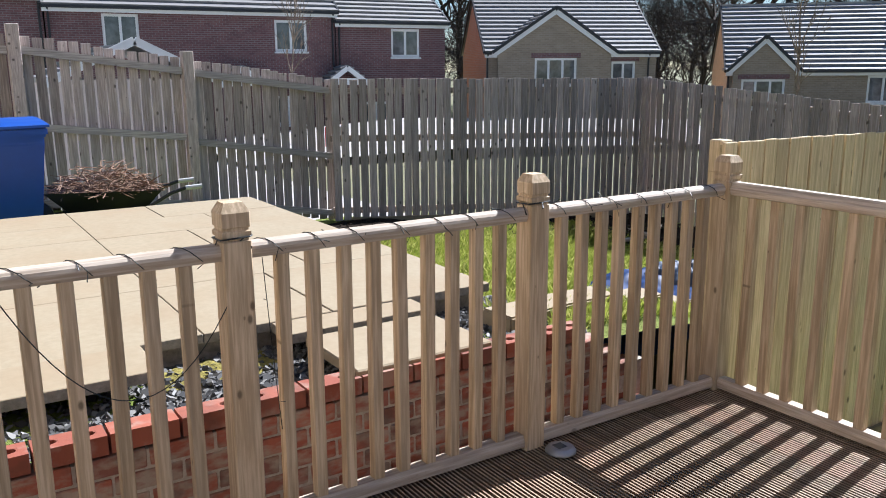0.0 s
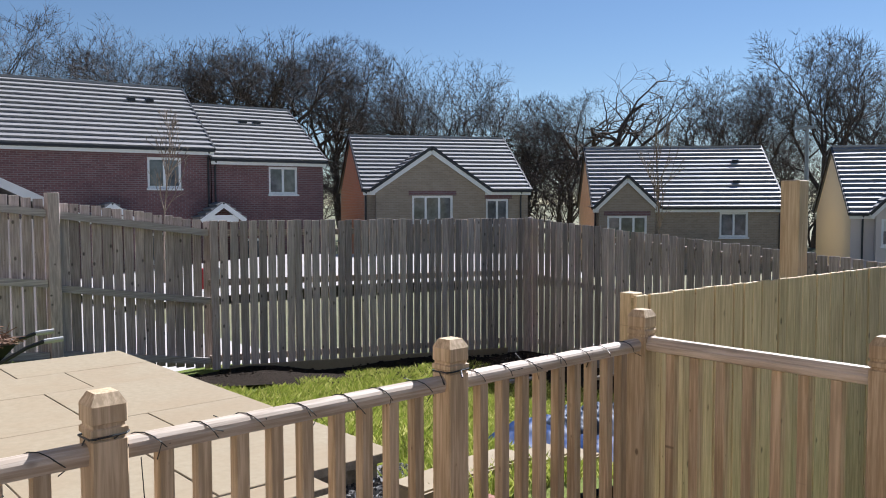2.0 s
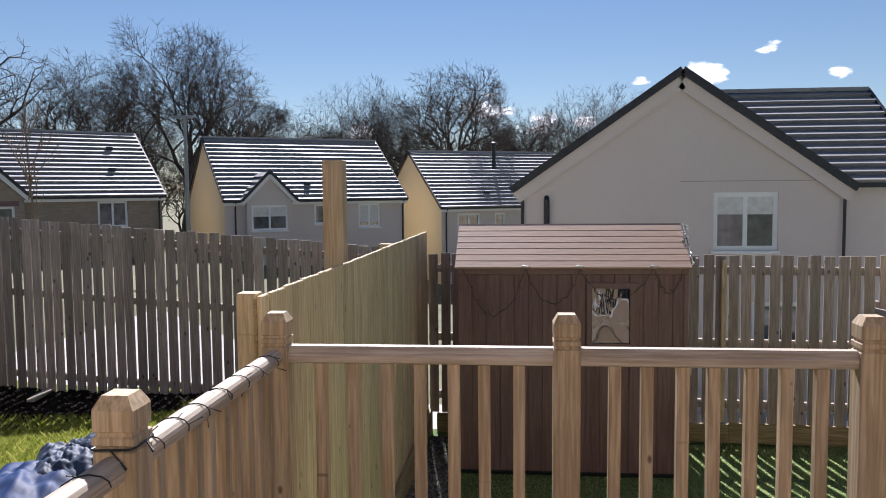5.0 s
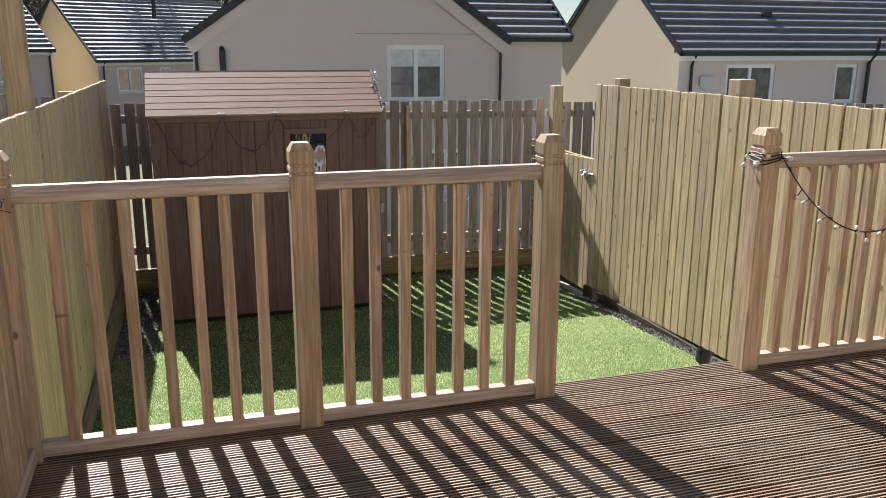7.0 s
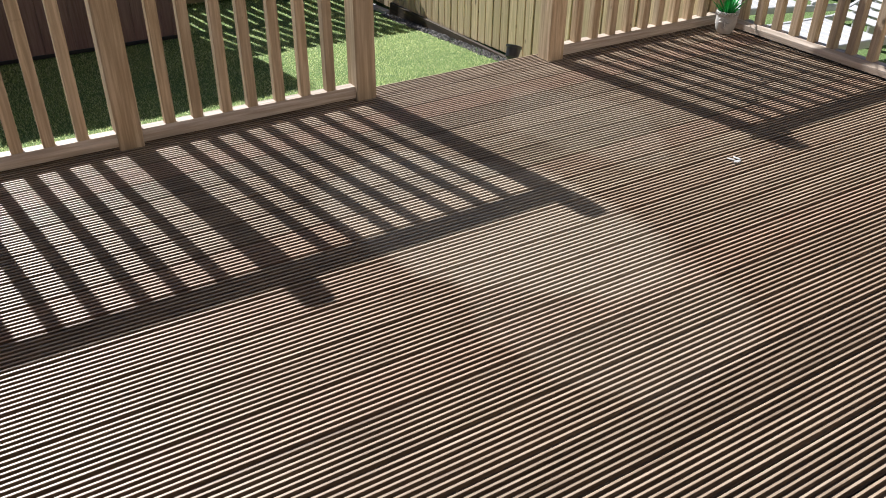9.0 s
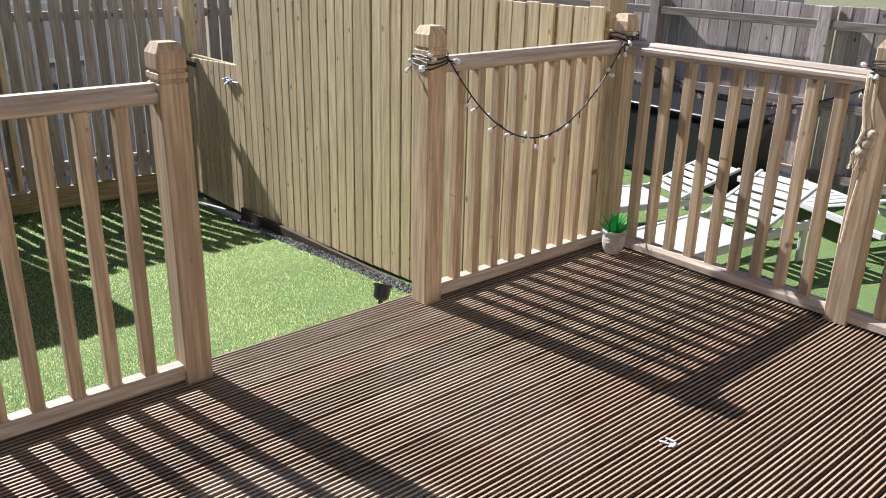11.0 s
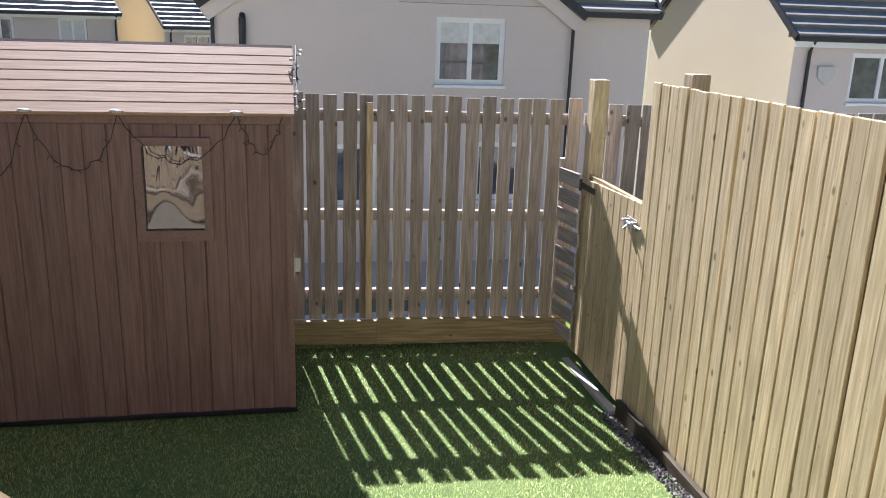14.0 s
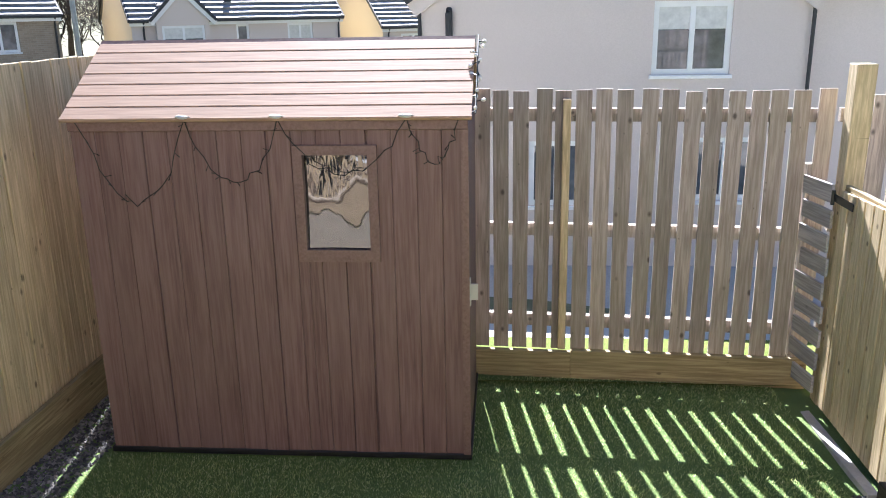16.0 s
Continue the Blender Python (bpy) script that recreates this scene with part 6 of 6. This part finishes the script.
window(big, *holes[0], 2, 0.0, True, 0.62)
for hh in holes[1:]:
    window(big, *hh, 2, 0.0, True)
part("inner_wall", soft_box(0.4, GW - 0.4, 0.6, 0.65, 0, GE, 0), M_CURTAIN, big)
for u in (0.0, GW - 0.3):
    part("side_wall", soft_box(u, u + 0.3, 0.3, 7.5, 0, GE, 0), M_RENDER, big)
for s in (0, 1):
    base = -0.15 if s == 0 else GW + 0.15
    roof_slope(big, (base, -0.12, GE - 0.07), (0, 1, 0), (GW / 2 - base, 0, GA - GE + 0.07), 7.6, math.hypot(GW / 2 - base, GA - GE + 0.07), 0.33)
    bar(big, "bargeboard", (base, -0.09, GE - 0.24), (GW / 2, -0.09, GA - 0.2), 0.05, 0.28, M_RENDER, "pale barge board")
    bar(big, "verge", (base - 0.1 + 0.2 * s, -0.14, GE - 0.08), (GW / 2, -0.14, GA + 0.05), 0.12, 0.16, M_TILE_DARK, "dark dry-verge edge")
part("wing_wall", soft_box(GW + 0.002, GW + 1.72, 0.25, 0.55, 0, GE, 0), M_RENDER, big)
part("wing_gable", soft_box(GW + 1.42, GW + 1.72, 0.55, 6.9, 0, GE, 0), M_RENDER, big)
roof_slope(big, (GW / 2, 0.05, GE), (1, 0, 0), (0, 3.5, 2.3), GW / 2 + 1.82, math.hypot(3.5, 2.3), 0.33, left=-0.0)
roof_slope(big, (GW / 2, 7.05, GE), (1, 0, 0), (0, -3.5, 2.3), GW / 2 + 1.82, math.hypot(3.5, 2.3), 0.33)
bar(big, "ridge", (GW / 2, 3.55, GE + 2.35), (GW + 1.84, 3.55, GE + 2.35), 0.24, 0.1, M_TILE)
bar(big, "verge", (GW + 1.85, 0.02, GE), (GW + 1.85, 3.55, GE + 2.32), 0.08, 0.15, M_TILE_DARK, "dark dry-verge edge")
bar(big, "gutter", (GW + 0.2, 0.06, GE - 0.03), (GW + 1.85, 0.06, GE - 0.03), 0.12, 0.10, M_TILE_DARK, "black gutter")
for u, top in ((0.0, GE - 0.15), (GW + 0.03, GE - 0.1)):
    bm = bmesh.new()
    tube(bm, [(u, -0.05, top), (u, -0.05, 0.0)], 0.035, 8)
    part("downpipe", bm, M_TILE_DARK, big, "black downpipe")
bm = bmesh.new()
tube(bm, [(0.52, -0.07, 2.4), (0.52, -0.07, 1.27 - gz), (0.52, 0.02, 1.31 - gz)], 0.065, 10)
part("vent_pipe", bm, M_TILE_DARK, big, "black soil vent pipe")

BUNG = "pale rendered bungalow with a long dark tiled roof beyond the fence"


def bungalow(y0, y1, x, e, r, D, g, wins, pipes):
    L = y0 - y1
    return house(BUNG, (x, y0), 180, L, D, g, e, r, M_RENDER, M_CREAM, wins, None, ((L * 0.28, 0.35),), pipes)


b2 = bungalow(-10.0, -22.2, 20.0, 1.22, 3.95, 7.4, -3.4, [(1.45, 3.0, -0.15, 0.92, 2), (5.0, 5.75, -0.15, 0.92, 1), (8.6, 10.2, -0.15, 0.95, 2, 0.4)], (0.35,))
bungalow(-24.0, -36.0, 20.0, 1.05, 3.8, 7.4, -3.4, [(1.4, 2.8, -0.2, 0.75, 2), (4.7, 6.2, -0.2, 0.75, 2)], (0.6,))
for u in (6.0, 11.8):
    bm = bmesh.new()
    tube(bm, [(u, -0.1, 0.0), (u, -0.12, 4.35), (u + 0.05, -0.3, 4.6), (u + 0.05, -0.35, 5.05)], 0.055, 8)
    part("soil_pipe", bm, M_TILE_DARK, b2, "black soil vent pipe")
alarm = bmesh.new()
extrude_profile(alarm, [(0.62, 3.8), (0.82, 3.62), (1.02, 3.8), (1.02, 4.02), (0.62, 4.02)], "y", -0.07, -0.001)
part("alarm_box", alarm, M_LOUNGE, b2, "white alarm bell box")

# unseen home added behind the walker; dark doors give the shed pane dark reflections
home = thing("house", pose(-0.6, -6.0, -1.0, 0, 0, 90), "buff brick home with glazed patio doors onto the deck", "house", "estate houses")
hh = [(5.2, 10.4, 1.02, 3.1), (2.2, 3.6, 2.0, 3.1), (11.2, 12.4, 2.0, 3.1), (5.6, 7.0, 4.3, 5.4)]
bm = bmesh.new()
wall_with_openings(bm, 0, 16.0, 0, 6.2, hh, 0, 0.3)
part("front_wall", bm, M_FB_BUFF, home)
part("inner_wall", soft_box(0.3, 15.7, 0.6, 0.65, 0, 6.0, 0), M_CURTAIN, home)
for q in hh:
    window(home, *q, 4 if q[1] - q[0] > 2 else 2, 0.0, q[2] > 1.5, None, M_GLASS_DARK)

lamp = thing("street_lamp", pose(31.5, 14.8, -3.4), "grey steel street lamp column with a flat head", "street lamp")
bm = bmesh.new()
tube(bm, [(0, 0, 0), (0, 0, 5.0), (0, 0, 7.72)], [0.10, 0.085, 0.06], 10)
part("column", bm, M_POLE, lamp)
part("lamp_head", soft_box(-0.05, 0.08, -0.35, 0.55, 7.68, 7.80, 0.03, 2), M_POLE, lamp)

# conservatory roof behind the raked fence
con = thing("garden_room", pose(4.05, 14.5, -1.0), "white-edged pitched roof of a garden room beyond the fence", "garden room")
part("body", soft_box(-1.2, 1.2, 0.0, 2.4, 0.0, 2.35, 0.0), M_RENDER, con)
for s in (-1, 1):
    bar(con, "bargeboard", (s * 1.35, -0.1, 2.3), (0, -0.1, 2.95), 0.06, 0.13, M_WHITE, "white barge board")
    roof_slope(con, (s * 1.3, -0.05, 2.3), (0, 1, 0), (-s * 1.3, 0, 0.6), 2.5, 1.45, 0.3)


# ---- trees ----
def bare_tree(name, seed, height, spread, radius, levels, material, crooked, wide, mid_z, trunk, kid_counts=(8, 6, 5, 5, 4), lengths=(0, 0.36, 0.21, 0.12, 0.072, 0.042)):
    """A leafless crown: limbs that fork again and again, drawn as tapered bars."""
    rnd = random.Random(seed)
    store = {"trunk": ([], []), "crown": ([], [])}

    def bar_between(p, q, r0, r1, sides, where):
        verts, faces = store[where]
        d = (q - p)
        if d.length < 1e-6:
            return
        d = d.normalized()
        s = d.cross(Vector((0.31, 0.17, 0.93)) if abs(d.z) > 0.9 else Vector((0, 0, 1))).normalized()
        u = s.cross(d)
        base = len(verts)
        for c, r in ((p, r0), (q, r1)):
            for k in range(sides):
                a = 2 * math.pi * k / sides
                verts.append(tuple(c + r * (math.cos(a) * s + math.sin(a) * u)))
        for k in range(sides):
            faces.append((base + k, base + (k + 1) % sides, base + sides + (k + 1) % sides, base + sides + k))

    def inside(p):
        z = (p.z - height * mid_z) / (height * (1.0 - mid_z))
        return (p.x * p.x + p.y * p.y) / (height * wide) ** 2 + (z * z if z > 0 else z * z * 0.7) < 1.0 + 0.16 * noise.noise(p * 0.35 + Vector((seed, 0, 0)))

    def grow(p, d, length, r, level):
        n = (5, 6, 4, 3, 2, 1)[min(level, 5)]
        sides = 7 if level == 0 else (5 if level == 1 else 3)
        q = p
        ends = []
        for i in range(n):
            bend = crooked * (0.35 if level == 0 else 1.0)
            d = (d + Vector((rnd.gauss(0, bend), rnd.gauss(0, bend), rnd.gauss(0.10, bend * 0.6))) * 0.55).normalized()
            nxt = q + d * length / n
            r0, r1 = r * (1 - 0.6 * i / n), r * (1 - 0.6 * (i + 1) / n)
            bar_between(q, nxt, r0, r1, sides, "trunk" if level == 0 else "crown")
            q = nxt
            ends.append((q, d, r1))
            if level > 0 and not inside(q):
                break
        if level >= levels:
            return
        kids = kid_counts[level]
        for c in range(kids):
            k = (c + rnd.uniform(0.2, 0.9)) / kids
            k = 0.5 + 0.5 * k if level == 0 else 0.2 + 0.8 * k
            e = ends[min(len(ends) - 1, int(k * n))]
            a, tilt = c * 2.4 + rnd.uniform(-0.5, 0.5), rnd.uniform(0.5, 1.0) * spread
            if level == 0:
                tilt *= 1.25 - 0.9 * c / kids
            s = e[1].orthogonal().normalized()
            w = (s * math.cos(a) + e[1].cross(s) * math.sin(a))
            nd = (e[1] * math.cos(tilt) + w * math.sin(tilt) + Vector((0, 0, 0.10))).normalized()
            grow(e[0], nd, height * lengths[level + 1] * rnd.uniform(0.75, 1.25), max(0.0095, e[2] * rnd.uniform(0.62, 0.85)), level + 1)

    grow(Vector((0, 0, -0.3)), Vector((0, 0, 1)), height * trunk, radius, 0)
    k = height / max(v[2] for v in store["crown"][0])
    return [(key, raw(key, [(x * k, y * k, z * k) for x, y, z in vs], fs, material)) for key, (vs, fs) in store.items()]


# broad, tall, slim and rounded crowns
TREES = [bare_tree("tree", 100 + k, 13.5, 0.95, 0.34, 5, M_BARK, 0.42 + 0.06 * k, w, 0.60, t) for k, (w, t) in enumerate(((0.34, 0.40), (0.27, 0.46), (0.24, 0.50), (0.31, 0.36)))]
OAK = bare_tree("tree", 163, 13.5, 1.05, 0.60, 4, M_BARK, 0.95, 0.30, 0.55, 0.42, (5, 4, 4, 4), (0, 0.40, 0.22, 0.13, 0.08, 0.05))
BUSH = bare_tree("thicket", 140, 5.5, 1.1, 0.09, 4, M_BARK, 0.5, 0.55, 0.5, 0.30, (8, 5, 5, 4))
BIRCH = bare_tree("young_birch", 150, 4.6, 0.55, 0.030, 3, M_BARK_PALE, 0.18, 0.16, 0.5, 0.85, (14, 3, 2), (0, 0.16, 0.10, 0.06, 0.04, 0.03))
rnd = random.Random(77)
TREE_LABEL = "tall bare winter tree with a dense twiggy crown"


def plant(name, mesh, x, y, z, scale, label, category, group):
    m = Matrix.Translation((x, y, z)) @ Matrix.Rotation(rnd.uniform(0, 6.283), 4, "Z") @ Matrix.Diagonal((scale * rnd.uniform(0.9, 1.15), scale * rnd.uniform(0.9, 1.15), scale, 1))
    t = thing(name, m, label, category, group)
    for key, me in mesh:
        part(key, me, None, t)
    return t


# the tree line: compass bearing and how high each crown stands, as a slope from the deck
CROWNS = ((5, 0.19, 0), (12, 0.22, 1), (17.5, 0.21, 3), (21.8, 0.195, 2), (26.0, 0.188, 2), (30.3, 0.208, 2), (34.6, 0.195, 1), (40.3, 0.183, 0), (43.6, 0.178, 3), (47.5, 0.122, 3), (50.3, 0.135, 1), (58.6, 0.158, 3), (61.2, 0.150, 1), (66.2, 0.190, 1), (69.2, 0.128, 2), (73.3, 0.110, 3), (77.6, 0.132, 0), (80.4, 0.125, 3), (83.9, 0.150, 2), (87.2, 0.095, 3), (90.5, 0.10, 2), (93.6, 0.124, 0), (97.4, 0.12, 3), (101, 0.11, 1))
for i, (bearing, slope, form) in enumerate(CROWNS):
    az, dist = radians(bearing), rnd.uniform(55, 64)
    plant("tree", TREES[form], 1 + dist * math.sin(az), 1 + dist * math.cos(az), G0 - 0.2, (dist * slope * 1.035 + 3.0) / 13.5, TREE_LABEL, "tree", "bare trees behind the houses")
    if i % 3 == 0:
        az, dist = radians(bearing + 2.4), rnd.uniform(66, 74)
        plant("tree", TREES[(i // 2 + 2) % 4], 1 + dist * math.sin(az), 1 + dist * math.cos(az), G0 - 0.2, (dist * slope * 0.72 + 3.0) / 13.5, TREE_LABEL, "tree", "bare trees behind the houses")
az = radians(53.4)
plant("tree", OAK, 1 + 56 * math.sin(az), 1 + 56 * math.cos(az), G0 - 0.2, 0.95, "old gnarled leafless oak with thick crooked limbs", "tree", "bare trees behind the houses")
for i in range(64):
    az = radians(lerp(4, 100, (i + rnd.random()) / 64))
    dist = rnd.uniform(54, 64)
    plant("thicket", BUSH, 1 + dist * math.sin(az), 1 + dist * math.cos(az), G0 - 0.2, rnd.uniform(1.0, 1.6), "bare tangled undergrowth beneath the trees", "shrub", "undergrowth")
plant("young_birch", BIRCH, 11.7, 26.5, G0, 1.3, "slender bare young birch in front of the brick houses", "tree", "young trees")
plant("young_birch", BIRCH, 28.9, 19.1, -3.0, 1.7, "slender bare young birch in front of a bungalow", "tree", "young trees")
